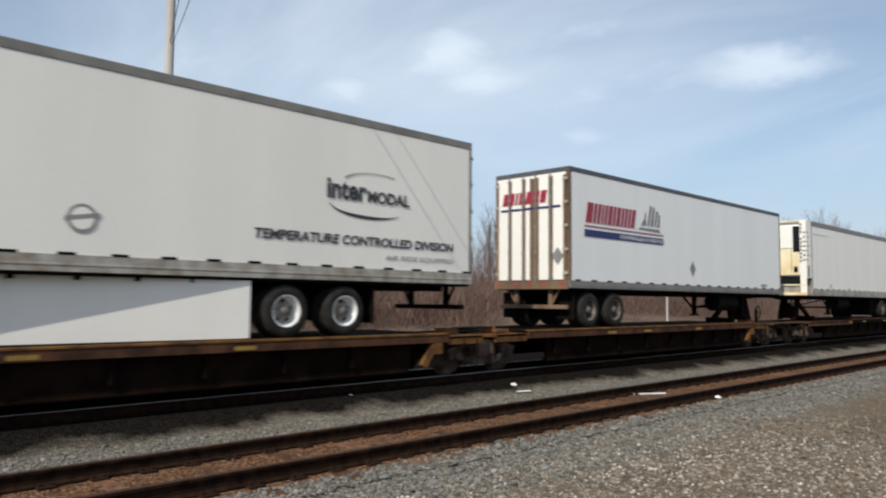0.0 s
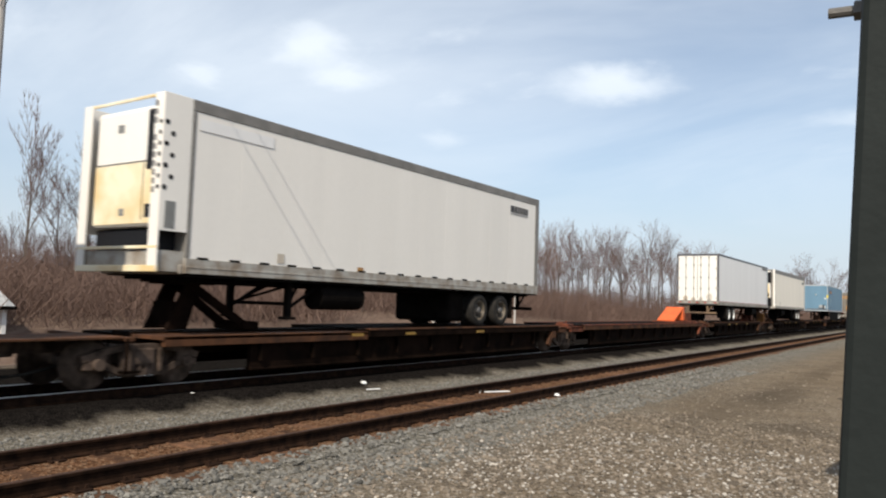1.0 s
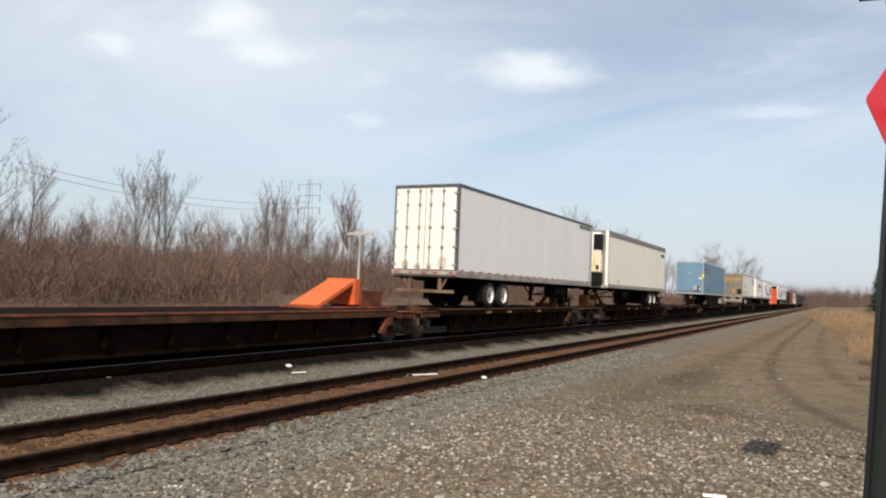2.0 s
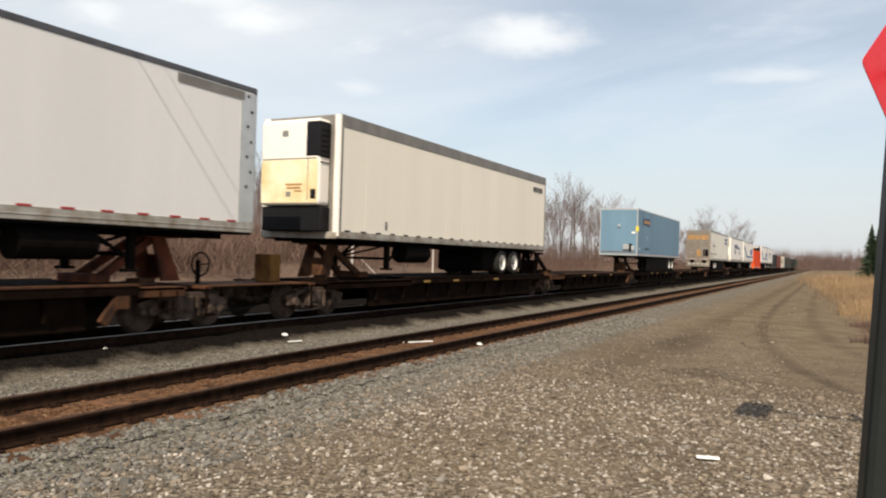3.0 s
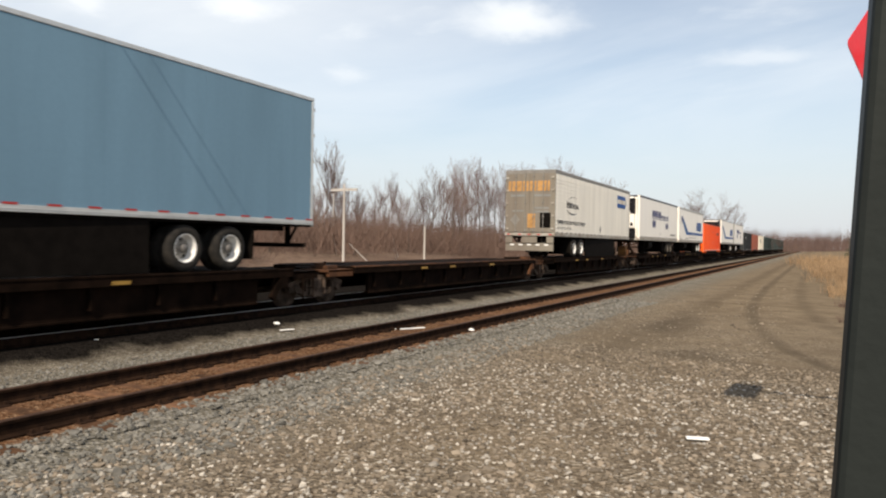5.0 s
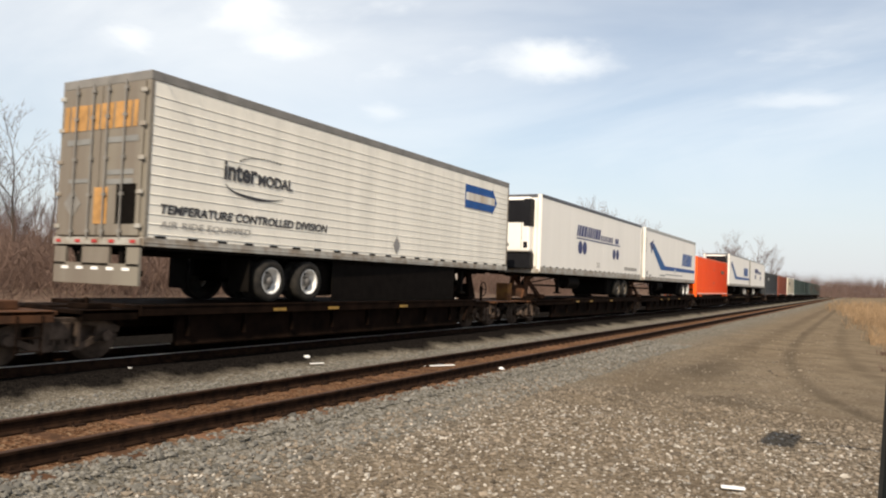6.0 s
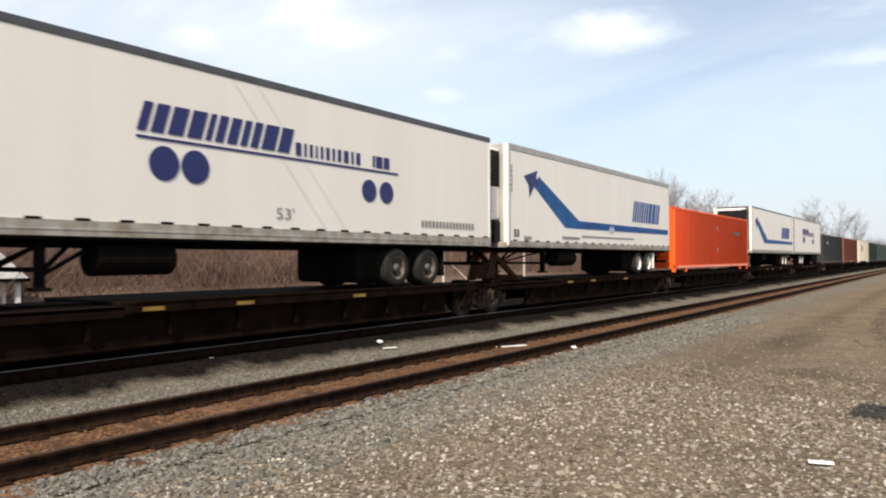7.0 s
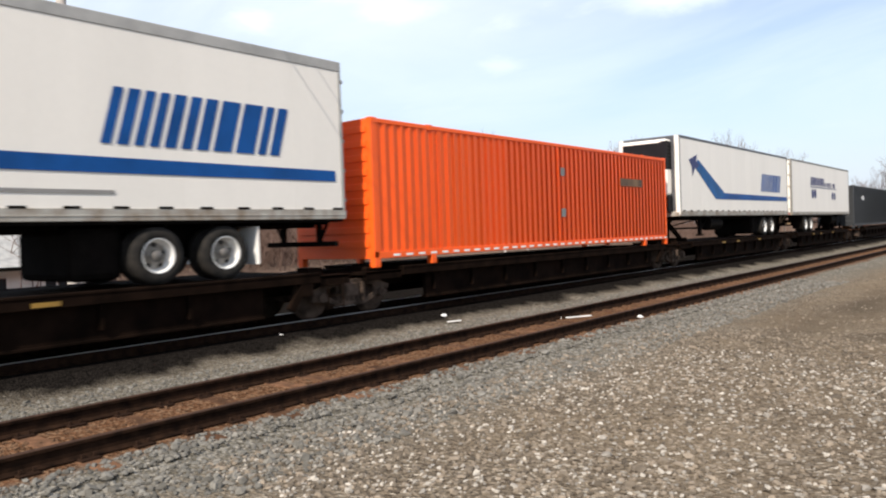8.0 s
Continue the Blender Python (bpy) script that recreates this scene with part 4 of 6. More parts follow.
def bogie(parent, y):
    """A two-axle freight truck: side frames over wheelsets."""
    root = part("truck_bolster", boxes((-1.1, 1.1, y - 0.2, y + 0.2, 0.42, 0.72), bevel=0.03), M["truck"], parent)
    for sx in (1, -1):
        x0 = sx * 1.0
        xx = sorted((x0 - 0.07, x0 + 0.07))
        bm = bmesh.new()
        # open cast frame: top and bottom chords, columns and journal housings
        for chord in ([(-1.14, 0.56), (-0.84, 0.655), (-0.42, 0.735), (0.42, 0.735), (0.84, 0.655), (1.14, 0.56)], [(-1.10, 0.44), (-0.70, 0.42), (-0.40, 0.285), (0.40, 0.285), (0.70, 0.42), (1.10, 0.44)]):
            for (u0, v0), (u1, v1) in zip(chord, chord[1:]):
                beam(bm, (x0, y + u0 - 0.02, v0), (x0, y + u1 + 0.02, v1), 0.15, 0.11)
        for u in (-0.37, 0.37):
            box(bm, *xx, y + u - 0.055, y + u + 0.055, 0.27, 0.75)
        for u in (-0.88, 0.88):
            box(bm, *xx, y + u - 0.17, y + u + 0.17, 0.36, 0.66, bevel=0.03)
        for u in (-0.88, 0.88):
            tube(bm, (x0 - sx * 0.05, y + u, 0.46), (x0 + sx * 0.16, y + u, 0.46), 0.11, 0.10, n=14)
        for u in (-0.2, -0.07, 0.07, 0.2):
            tube(bm, (x0 + sx * 0.03, y + u, 0.33), (x0 + sx * 0.03, y + u, 0.68), 0.055, n=10)
        box(bm, *sorted((x0 + sx * 0.05, x0 + sx * 0.13)), y - 0.34, y - 0.28, 0.3, 0.72)
        box(bm, *sorted((x0 + sx * 0.05, x0 + sx * 0.13)), y + 0.28, y + 0.34, 0.3, 0.72)
        part("side_frame", bm, M["truck"], root)
    for u in (-0.88, 0.88):
        bm = lathe([(-0.82, 0.0), (-0.82, 0.38), (-0.80, 0.42), (-0.715, 0.435), (-0.70, 0.47), (-0.67, 0.47), (-0.66, 0.2), (-0.60, 0.08), (0.60, 0.08), (0.66, 0.2), (0.67, 0.47), (0.70, 0.47), (0.715, 0.435), (0.80, 0.42), (0.82, 0.38), (0.82, 0.0)], 24)
        bm.transform(Matrix.Translation((0, y + u, 0.442)))
        part("wheelset", bm, M["truck"], root)


def hitch(parent, y, d, material, folded=False):
    """The stand that carries a trailer's kingpin; d: the way its brace runs."""
    if folded:
        part("hitch", beam(boxes((-0.5, 0.5, y - 0.05, y + 0.25, 1.1, 1.86), bevel=0.03), (0, y - 1.7, 1.06), (0, y, 1.78), 0.95, 0.10), material, parent, "folded orange hitch stand")
        part("hitch_base", boxes((-0.55, 0.55, y + 0.25, y + 1.4, 1.0, 1.55), (-0.7, 0.7, y - 1.9, y + 1.6, 0.99, 1.06), bevel=0.03), M["car_red"], parent)
        return
    bm = bmesh.new()
    box(bm, -0.46, 0.46, y - 0.46, y + 0.46, 1.90, 1.995, bevel=0.02)
    for x in (-0.38, 0.30):
        legs = [(-0.58, 1.0), (-0.10, 1.0), (0.08, 1.62), (0.18, 1.91), (-0.16, 1.91)]
        lo = [bm.verts.new((x, y + d * u, v)) for u, v in legs]
        hi = [bm.verts.new((x + 0.08, y + d * u, v)) for u, v in legs]
        caps = [bm.faces.new(lo), bm.faces.new(hi)]
        sides = [bm.faces.new((lo[i], lo[(i + 1) % 5], hi[(i + 1) % 5], hi[i])) for i in range(5)]
        bmesh.ops.recalc_face_normals(bm, faces=caps + sides)
        beam(bm, (x + 0.04, y + d * 1.42, 1.06), (x * 0.7, y + d * 0.10, 1.88), 0.11, 0.17)
    box(bm, -0.30, 0.30, y - d * 0.38 - 0.05, y - d * 0.38 + 0.05, 1.05, 1.55)
    box(bm, -0.5, 0.5, y + d * 1.48 - 0.22, y + d * 1.48 + 0.22, 0.98, 1.16, bevel=0.03)
    part("hitch", bm, material, parent)


def spine_car(a, b, edge="car_rust", hitch_at=None, hitch_dir=1, hitch_mat="car", folded=False, wide=None, truck_a=True, truck_b=True, clutter=True, marks=True, flat=False):
    """One platform of an articulated flat car between two trucks at a and b along the train."""
    root = on_train("flat_car", a, "rust-brown articulated railway flat car carrying road trailers", "flat car", "flat cars of the train")
    L = b - a
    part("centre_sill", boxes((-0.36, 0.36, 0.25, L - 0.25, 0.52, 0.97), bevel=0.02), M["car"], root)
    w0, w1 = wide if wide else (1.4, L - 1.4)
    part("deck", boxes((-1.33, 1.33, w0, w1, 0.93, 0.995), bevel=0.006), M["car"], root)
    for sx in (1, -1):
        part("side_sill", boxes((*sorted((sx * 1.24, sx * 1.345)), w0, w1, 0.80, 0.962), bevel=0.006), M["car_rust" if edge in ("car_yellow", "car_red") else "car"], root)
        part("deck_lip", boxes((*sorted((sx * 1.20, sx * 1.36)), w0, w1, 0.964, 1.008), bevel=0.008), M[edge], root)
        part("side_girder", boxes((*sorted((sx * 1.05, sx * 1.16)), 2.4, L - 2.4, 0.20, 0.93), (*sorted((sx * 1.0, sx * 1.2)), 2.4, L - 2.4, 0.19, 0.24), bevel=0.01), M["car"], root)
        k, first = 2.6, None
        while k < L - 2.6 and sx > 0:
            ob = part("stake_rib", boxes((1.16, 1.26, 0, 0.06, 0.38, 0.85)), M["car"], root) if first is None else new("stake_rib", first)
            first, ob.parent, ob.location = ob.data, root, (0, k, 0)
            k += 1.55
        # end platforms over the trucks
        part("end_platform", boxes((*sorted((sx * 0.36, sx * 1.3)), 0.2, w0 - 0.02, 0.86, 0.93), (*sorted((sx * 1.2, sx * 1.3)), 0.25, w0 - 0.02, 0.74, 0.93), bevel=0.008), M[edge if sx > 0 else "car"], root)
        part("end_platform", boxes((*sorted((sx * 0.36, sx * 1.3)), w1 + 0.02, L - 0.2, 0.86, 0.93), (*sorted((sx * 1.2, sx * 1.3)), w1 + 0.02, L - 0.25, 0.74, 0.93), bevel=0.008), M[edge if sx > 0 else "car"], root)
    if not flat:
        part("jack_bracket", beam(boxes((1.2, 1.34, w1 - 0.5, w1 - 0.2, 0.55, 0.86), bevel=0.01), (1.28, w1 - 0.35, 0.86), (1.28, w1 - 0.75, 0.3), 0.10, 0.16), M[edge], root)
    if marks:
        for y in (L * 0.3, L * 0.42, L * 0.62):
            part("yellow_stripe", boxes((1.345, 1.352, y, y + 0.42, 0.83, 0.9)), M["yellow_mark"], root)
    if clutter:
        part("deck_fitting", tube(boxes((0.5, 1.05, 0.5, 1.0, 0.93, 1.03), (0.55, 0.8, 0.55, 0.75, 1.0, 1.09), bevel=0.02), (0.9, 0.6, 1.0), (0.9, 0.6, 1.14), 0.03, n=8), M[edge], root)
        part("deck_fitting", boxes((0.4, 0.8, L - 0.95, L - 0.55, 0.93, 1.08), bevel=0.02), M[edge], root)
        for y in (L - 0.87, L - 0.45):
            part("ladder_rail", tube(bmesh.new(), (1.3, y, 0.22), (1.3, y, 0.86), 0.016, n=6), M["car"], root)
        for z in (0.28, 0.5, 0.72):
            part("ladder_rung", tube(bmesh.new(), (1.3, L - 0.87, z), (1.3, L - 0.45, z), 0.014, n=6), M["car"], root)
    if hitch_at is not None:
        hitch(root, hitch_at - a, hitch_dir, M[hitch_mat], folded)
    if truck_a:
        bogie(root, 0.0)
    if truck_b:
        bogie(root, L)
    return root


def coupler(s0, s1, brake=True):
    root = on_train("coupler", s0, "rusty knuckle coupler and hoses between two flat cars", "coupler", "couplers of the train")
    L = s1 - s0
    part("drawbar", boxes((-0.12, 0.12, 0.3, L - 0.3, 0.62, 0.86), (-0.24, 0.24, L / 2 - 0.25, L / 2 + 0.25, 0.58, 0.92), bevel=0.03), M["truck"], root)
    bm = bmesh.new()
    for i in range(8):
        a0, a1 = i / 8, (i + 1) / 8
        tube(bm, (0.35, 0.6 + a0 * (L - 1.2), 0.62 - 0.35 * math.sin(math.pi * a0)), (0.35, 0.6 + a1 * (L - 1.2), 0.62 - 0.35 * math.sin(math.pi * a1)), 0.028, n=8)
    part("air_hose", bm, M["tyre"], root)
    if brake:
        part("brake_box", boxes((0.25, 0.75, L - 1.45, L - 1.05, 0.93, 1.62), bevel=0.03), M["car_yellow"], root)
    part("brake_post", boxes((0.3, 0.38, 0.98, 1.06, 0.6, 1.45)), M["frame"], root)
    bm = bmesh.new()
    for i in range(16):
        a0, a1 = 2 * math.pi * i / 16, 2 * math.pi * (i + 1) / 16
        tube(bm, (0.42, 1.02 + 0.26 * math.cos(a0), 1.36 + 0.26 * math.sin(a0)), (0.42, 1.02 + 0.26 * math.cos(a1), 1.36 + 0.26 * math.sin(a1)), 0.02, n=6)
    for i in range(3):
        a0 = 2.094 * i
        tube(bm, (0.40, 1.02, 1.36), (0.42, 1.02 + 0.26 * math.cos(a0), 1.36 + 0.26 * math.sin(a0)), 0.014, n=6)
    part("brake_wheel", bm, M["frame"], root)
    part("catwalk", boxes((-0.3, 1.2, 0.5, L - 0.5, 0.90, 0.93)), M["car_rust"], root)
    for y in (0.35, L - 0.5):
        part("end_beam", boxes((-1.3, 1.3, y, y + 0.15, 0.86, 0.93), bevel=0.01), M["car_rust"], root)
        part("end_step", boxes((0.68, 1.3, y, y + 0.3, 0.3, 0.34), (0.68, 0.72, y, y + 0.04, 0.3, 0.9), (1.26, 1.3, y, y + 0.04, 0.3, 0.9)), M["car"], root)
    return root


spine_car(-21.8, -4.3, "car_yellow", truck_a=False)
spine_car(-4.3, 13.2, "car_yellow", -2.7, 1, truck_a=False)
spine_car(13.2, 29.8, "car_yellow", 29.7, -1, truck_a=False)
coupler(29.8, 34.0, False)
spine_car(34.0, 51.8, "car_rust", 35.5, 1, wide=(6.0, 16.8), clutter=False)
spine_car(51.8, 71.9, "car_red", 69.5, 1, "hitch_orange", folded=True, truck_a=False, marks=False)
spine_car(71.9, 88.6, "car_rust", 88.5, -1, "car_red", truck_a=False)
coupler(88.6, 93.0)
spine_car(93.0, 110.6, "car", 94.6, 1, "car_rust", wide=(4.6, 16.6))
spine_car(110.6, 127.7, "car_rust", 111.4, 1, truck_a=False, wide=(2.2, 15.9))
spine_car(127.7, 145.0, "car", 129.2, 1, truck_a=False, wide=(5.0, 16.0))
spine_car(145.0, 162.7, "car_rust", truck_a=False)
spine_car(162.7, 179.2, "car", 179.1, -1, truck_a=False)
coupler(179.2, 183.2)
spine_car(183.2, 200.2, "car", 184.7, 1, "car_rust", wide=(4.8, 16.0))
spine_car(200.2, 217.7, "car", 201.9, 1, "car_rust", truck_a=False, wide=(4.8, 16.4))
spine_car(217.7, 235.7, "car", truck_a=False, marks=False)
spine_car(235.7, 252.6, "car", 237.0, 1, truck_a=False)
spine_car(252.6, 269.6, "car", 268.2, -1, truck_a=False)
coupler(269.6, 273.6)
for k in range(10):
    spine_car(273.6 + 17.5 * k, 291.1 + 17.5 * k, "car", truck_a=(k == 0), clutter=False, marks=False)

# --- loads, from the front of the train ---
white_reefer = trailer(-3.7, 16.15, 1, "long white refrigerated trailer with a white side skirt", "white", upper="rail_grey", lower="rail_dirty", lo_h=0.26, up_h=0.16, wheels=(4.9, 3.56), doors="white", skirt=(3.5, 10.48, "white"), tank=False)


def swoosh(parent, y, z, w, h, material):
    pts = []
    n = 18
    for i in range(n + 1):
        a = math.pi * (1.05 + 0.75 * i / n)
        pts.append((w / 2 + w / 2 * math.cos(a), h * math.sin(a)))
    for i in range(n, -1, -1):
        a = math.pi * (1.05 + 0.75 * i / n)
        t = 0.14 * math.sin(math.pi * i / n)
        pts.append((w / 2 + w / 2 * math.cos(a) * 0.97, (h - t * h * 1.6) * math.sin(a)))
    marks("swoosh", [pts], 0.003, on_side(y, z), material, parent)


def division_marks(parent, y0, z_name, z_div):
    """Division lettering under the freight service word and its swoosh."""
    lettering("lettering", "inter", 0.98, 0.40, M["ink"], parent, on_side(y0 + 1.55, z_name, 1.309), 0.0, 0.03)
    lettering("lettering", "MODAL", 1.14, 0.25, M["ink"], parent, on_side(y0 + 2.56, z_name, 1.309), 0.0, 0.03)
    swoosh(parent, y0 + 1.6, z_name - 0.04, 2.0, 0.30, M["ink"])
    dots = []
    for i in range(15):
        a = math.pi * (0.12 + 0.55 * i / 14)
        dots.append(disc_outline(1.25 - 0.85 * math.cos(a), 0.36 + 0.24 * math.sin(a), 0.022, n=8))
    marks("dot", dots, 0.003, on_side(y0 + 1.55, z_name), M["ink"], parent)
    lettering("lettering", "TEMPERATURE CONTROLLED DIVISION", 5.05, 0.19, M["ink"], parent, on_side(y0, z_div), 0.15, 0.03)


division_marks(white_reefer, 10.5, 3.68, 2.80)
lettering("lettering", "AIR RIDE EQUIPPED", 2.0, 0.12, M["grey_ink"], white_reefer, on_side(13.55, 2.52), 0.12, 0.004)
marks("emblem_ring", [disc_outline(0, 0, 0.22, n=24)], 0.003, on_side(7.6, 2.9), M["grey_ink"], white_reefer)
marks("emblem_core", [disc_outline(0, 0, 0.17, n=24)], 0.006, on_side(7.6, 2.9), M["white"], white_reefer)
marks("emblem_band", [[(-0.25, -0.03), (0.25, 0.05), (0.25, 0.12), (-0.25, 0.04)]], 0.008, on_side(7.6, 2.88), M["grey_ink"], white_reefer)

clipper = trailer(16.31, 14.6, 0, "white trailer with maroon and navy side marks and stained rear doors", "cool", upper="rail_dark", lower="rail_grey", lo_h=0.2, up_h=0.13, wheels=(1.02, 2.32), doors="white", corner="brown_rust", rim="dull_rim")
marks("name_block", glyph_bars([0.30, 0.13, 0.15, 0.10, 0.13, 0.19, 0.13, 0.19, 0.13, 0.14, 0.13, 0.19], 0.56, 0.22, 0.058), 0.003, on_side(0.75, 3.92), M["maroon"], clipper)
marks("ship_mark", [[(1.75 * u, 1.25 * v) for u, v in o] for o in ([(0.0, 0.02), (0.75, 0.0), (0.70, 0.07), (0.05, 0.07)], [(0.08, 0.12), (0.26, 0.14), (0.24, 0.5), (0.2, 0.3)], [(0.3, 0.14), (0.36, 0.14), (0.46, 0.62), (0.4, 0.66)], [(0.40, 0.12), (0.5, 0.14), (0.56, 0.62), (0.50, 0.6)], [(0.54, 0.14), (0.6, 0.14), (0.68, 0.5), (0.62, 0.55)], [(0.64, 0.12), (0.72, 0.12), (0.75, 0.42), (0.71, 0.46)])], 0.003, on_side(3.55, 3.90), M["haz"], clipper)
marks("thin_stripe", [rect(0, 4.35, 0, 0.035)], 0.003, on_side(0.7, 3.80), M["maroon"], clipper)
marks("navy_stripe", [rect(0, 4.35, 0, 0.20)], 0.003, on_side(0.7, 3.52), M["navy"], clipper)
lettering("lettering", "CONTROLLED LOGISTICS", 2.5, 0.105, M["white"], clipper, on_side(2.5, 3.57, 1.309), 0.0, 0.01)
marks("placard", [[(-0.2, 0), (0, -0.26), (0.2, 0), (0, 0.26)]], 0.003, on_side(7.0, 2.85), M["haz"], clipper)
marks("placard", [[(-0.2, 0), (0, -0.24), (0.2, 0), (0, 0.24)]], 0.003, on_end(0.95, 2.95, -0.055), M["haz"], clipper)
for x, hw in ((-0.72, 0.06), (-0.22, 0.06), (0.16, 0.15), (0.72, 0.07), (-1.19, 0.05), (1.19, 0.05)):
    part("rust_band", boxes((x - hw, x + hw, -0.062, -0.046, 2.25, 5.15)), M["brown_rust"], clipper)
part("rust_sill", boxes((-1.29, 1.29, -0.068, -0.046, 2.06, 2.28)), M["brown_rust"], clipper)
marks("name_block", glyph_bars([0.2, 0.16, 0.08, 0.2, 0.2, 0.2, 0.2], 0.34, 0.2, 0.05), 0.003, on_end(-1.0, 4.45, -0.06), M["maroon"], clipper)
marks("underline", [rect(0, 2.1, 0, 0.06)], 0.003, on_end(-1.05, 4.28, -0.06), M["navy"], clipper)
marks("number_bar", [rect(k * 0.1, k * 0.1 + 0.07, 0, 0.1) for k in range(6)], 0.003, on_side(12.6, 2.36), M["grey_ink"], clipper)

old_reefer = trailer(34.49, 14.5, 1, "weathered white refrigerated trailer with an open punched nose frame", "white", upper="rail_grey", lower="rail_dirty", up_h=0.22, lo_h=0.28, wheels=(3.75, 2.42), doors="white", reefer="frame", rim="dull_rim")
marks("name_block", glyph_bars([0.24, 0.16, 0.10, 0.08, 0.10, 0.15, 0.13], 0.22, 0.05, 0.04), 0.003, on_side(12.45, 4.72), M["ink"], old_reefer)
marks("underline", [rect(0, 1.2, 0, 0.02)], 0.003, on_side(12.45, 4.66), M["ink"], old_reefer)
part("rear_frame", boxes((1.28, 1.312, 14.24, 14.495, 2.36, 5.17), bevel=0.006), M["rail_grey"], old_reefer)
marks("patch", [rect(0, 0.2, 0, 0.2)], 0.003, on_side(2.3, 2.42), M["door_rust"], old_reefer)
marks("patch", [rect(0, 0.22, 0, 0.12)], 0.003, on_side(4.9, 2.36), M["amber"], old_reefer)
marks("repair_panel", [rect(0, 1.9, 0, 0.22)], 0.004, on_side(0.15, 4.82), M["cool"], old_reefer)

door_trailer = trailer(74.3, 15.9, 0, "white dry trailer with stained double rear doors", "cool", upper="rail_dark", lower="rail_dirty", up_h=0.12, lo_h=0.22, wheels=(3.0, 4.3), doors="white", tape="red_tape", z1=5.33)
marks("repair_panel", [rect(0, 1.9, 0, 0.18)], 0.004, on_side(13.6, 5.0), M["rail_grey"], door_trailer)
for i, z in enumerate(np.linspace(3.1, 5.1, 7)):
    marks("punched_hole", [disc_outline(15.62 + 0.12 * (i % 2), 0, 0.04, n=10)], 0.003, on_side(0, z, 1.309), M["grille"], door_trailer)
for x, z, w_, h_ in ((-0.9, 2.3, 0.3, 0.35), (0.55, 2.3, 0.4, 0.5), (0.1, 2.3, 0.25, 0.3), (-0.4, 2.3, 0.3, 0.25)):
    marks("rust_patch", [disc_outline(x + w_ / 2, z + h_ / 2, w_ / 2, h_ / 2, 14)], 0.003, on_end(0, 0, -0.047), M["door_rust"], door_trailer)
part("end_strip", boxes((1.296, 1.308, 15.4, 15.88, 2.32, 5.17)), M["silver"], door_trailer)

cream_reefer = trailer(93.5, 16.05, 1, "cream refrigerated trailer with a yellowed cooling unit", "cream", upper="rail_grey", lower="rail_dirty", up_h=0.33, lo_h=0.18, wheels=(4.72, 3.44), doors="cream", reefer="tall")
marks("name_block", glyph_bars([0.22, 0.15, 0.10, 0.08, 0.10, 0.14, 0.12], 0.22, 0.05, 0.04), 0.003, on_side(14.45, 4.62), M["ink"], cream_reefer)
marks("notice_bar", [rect(0, 0.55, 0, 0.05), rect(0.05, 0.5, -0.09, -0.04), rect(0.3, 0.55, -0.17, -0.13)], 0.003, on_end(-0.1, 3.45, -0.53), M["amber"], cream_reefer)
marks("small_plate", [rect(0, 0.12, 0, 0.24)], 0.003, on_side(2.3, 2.4), M["haz"], cream_reefer)

blue_trailer = trailer(128.25, 16.15, 1, "pale blue dry trailer with silver corner posts", "blue", upper="silver", lower="silver", up_h=0.09, lo_h=0.12, wheels=(4.2, 2.9), doors="blue", front="blue", corner="silver", tank=False, skirt=(3.6, 11.0, "frame"), tape="red_tape", z1=5.32)
marks("arrow_mark", [[(0, 0.32), (0.42, -0.02), (0.36, 0.12), (2.5, 0.0), (2.5, 0.62), (0.36, 0.54), (0.42, 0.78)]], 0.003, on_side(1.45, 4.18), M["deep_blue"], blue_trailer)
marks("word_bar", glyph_bars([0.16] * 10, 0.22, 0.0, 0.035), 0.004, on_side(1.95, 4.38, 1.308), M["amber"], blue_trailer)
marks("small_label", [rect(0, 0.2, 0, 0.34)], 0.003, on_end(1.18, 3.75, -0.016), M["yellow_label"], blue_trailer)
part("box_fitting", boxes((0.35, 0.75, -0.12, -0.012, 2.5, 2.85), (0.9, 1.1, -0.08, -0.012, 2.45, 2.75), bevel=0.015), M["silver"], blue_trailer)
part("coupling_plate", boxes((0.76, 0.88, -0.09, -0.012, 2.36, 2.9), (0.68, 0.96, -0.06, -0.012, 2.72, 2.9), bevel=0.01), M["frame"], blue_trailer)
marks("small_label", [rect(0, 0.26, 0, 0.12)], 0.003, on_end(0.9, 3.6, -0.016), M["white"], blue_trailer)
marks("rust_patch", [rect(-1.2, 1.2, 0, 0.07)], 0.003, on_end(0, 2.30, -0.016), M["brown_rust"], blue_trailer)
part("air_coupling", boxes((-0.05, 0.12, -0.1, -0.012, 4.05, 4.2), bevel=0.01), M["silver"], blue_trailer)
marks("small_plate", [rect(0, 0.05, 0, 0.32), rect(-2.5, -2.3, -0.7, -0.55)], 0.003, on_side(3.05, 3.2), M["white"], blue_trailer)
marks("notice_bar", [rect(0, 1.6, 0, 0.05), rect(0, 1.4, -0.09, -0.04)], 0.003, on_side(2.3, 2.62), M["ink"], blue_trailer)

ribbed_trailer = trailer(164.0, 16.25, 0, "old ribbed off-white trailer with grimy grey rear doors", "ribbed", upper="rail_grey", lower="rail_dirty", up_h=0.18, lo_h=0.17, wheels=(3.55, 4.87), doors="door_grey", tank=False, skirt=(5.9, 12.2, "frame"), corner="door_grey")
for k in range(15):
    part("side_rib", boxes((1.290, 1.3045, 0.1, 16.15, 2.32 + 0.185 * k, 2.338 + 0.185 * k), bevel=0.003), M["ribbed"], ribbed_trailer)
division_marks(ribbed_trailer, 0.35, 3.58, 2.72)
lettering("lettering", "AIR RIDE EQUIPPED", 2.4, 0.15, M["grey_ink"], ribbed_trailer, on_side(0.35, 2.44, 1.309), 0.12, 0.006)
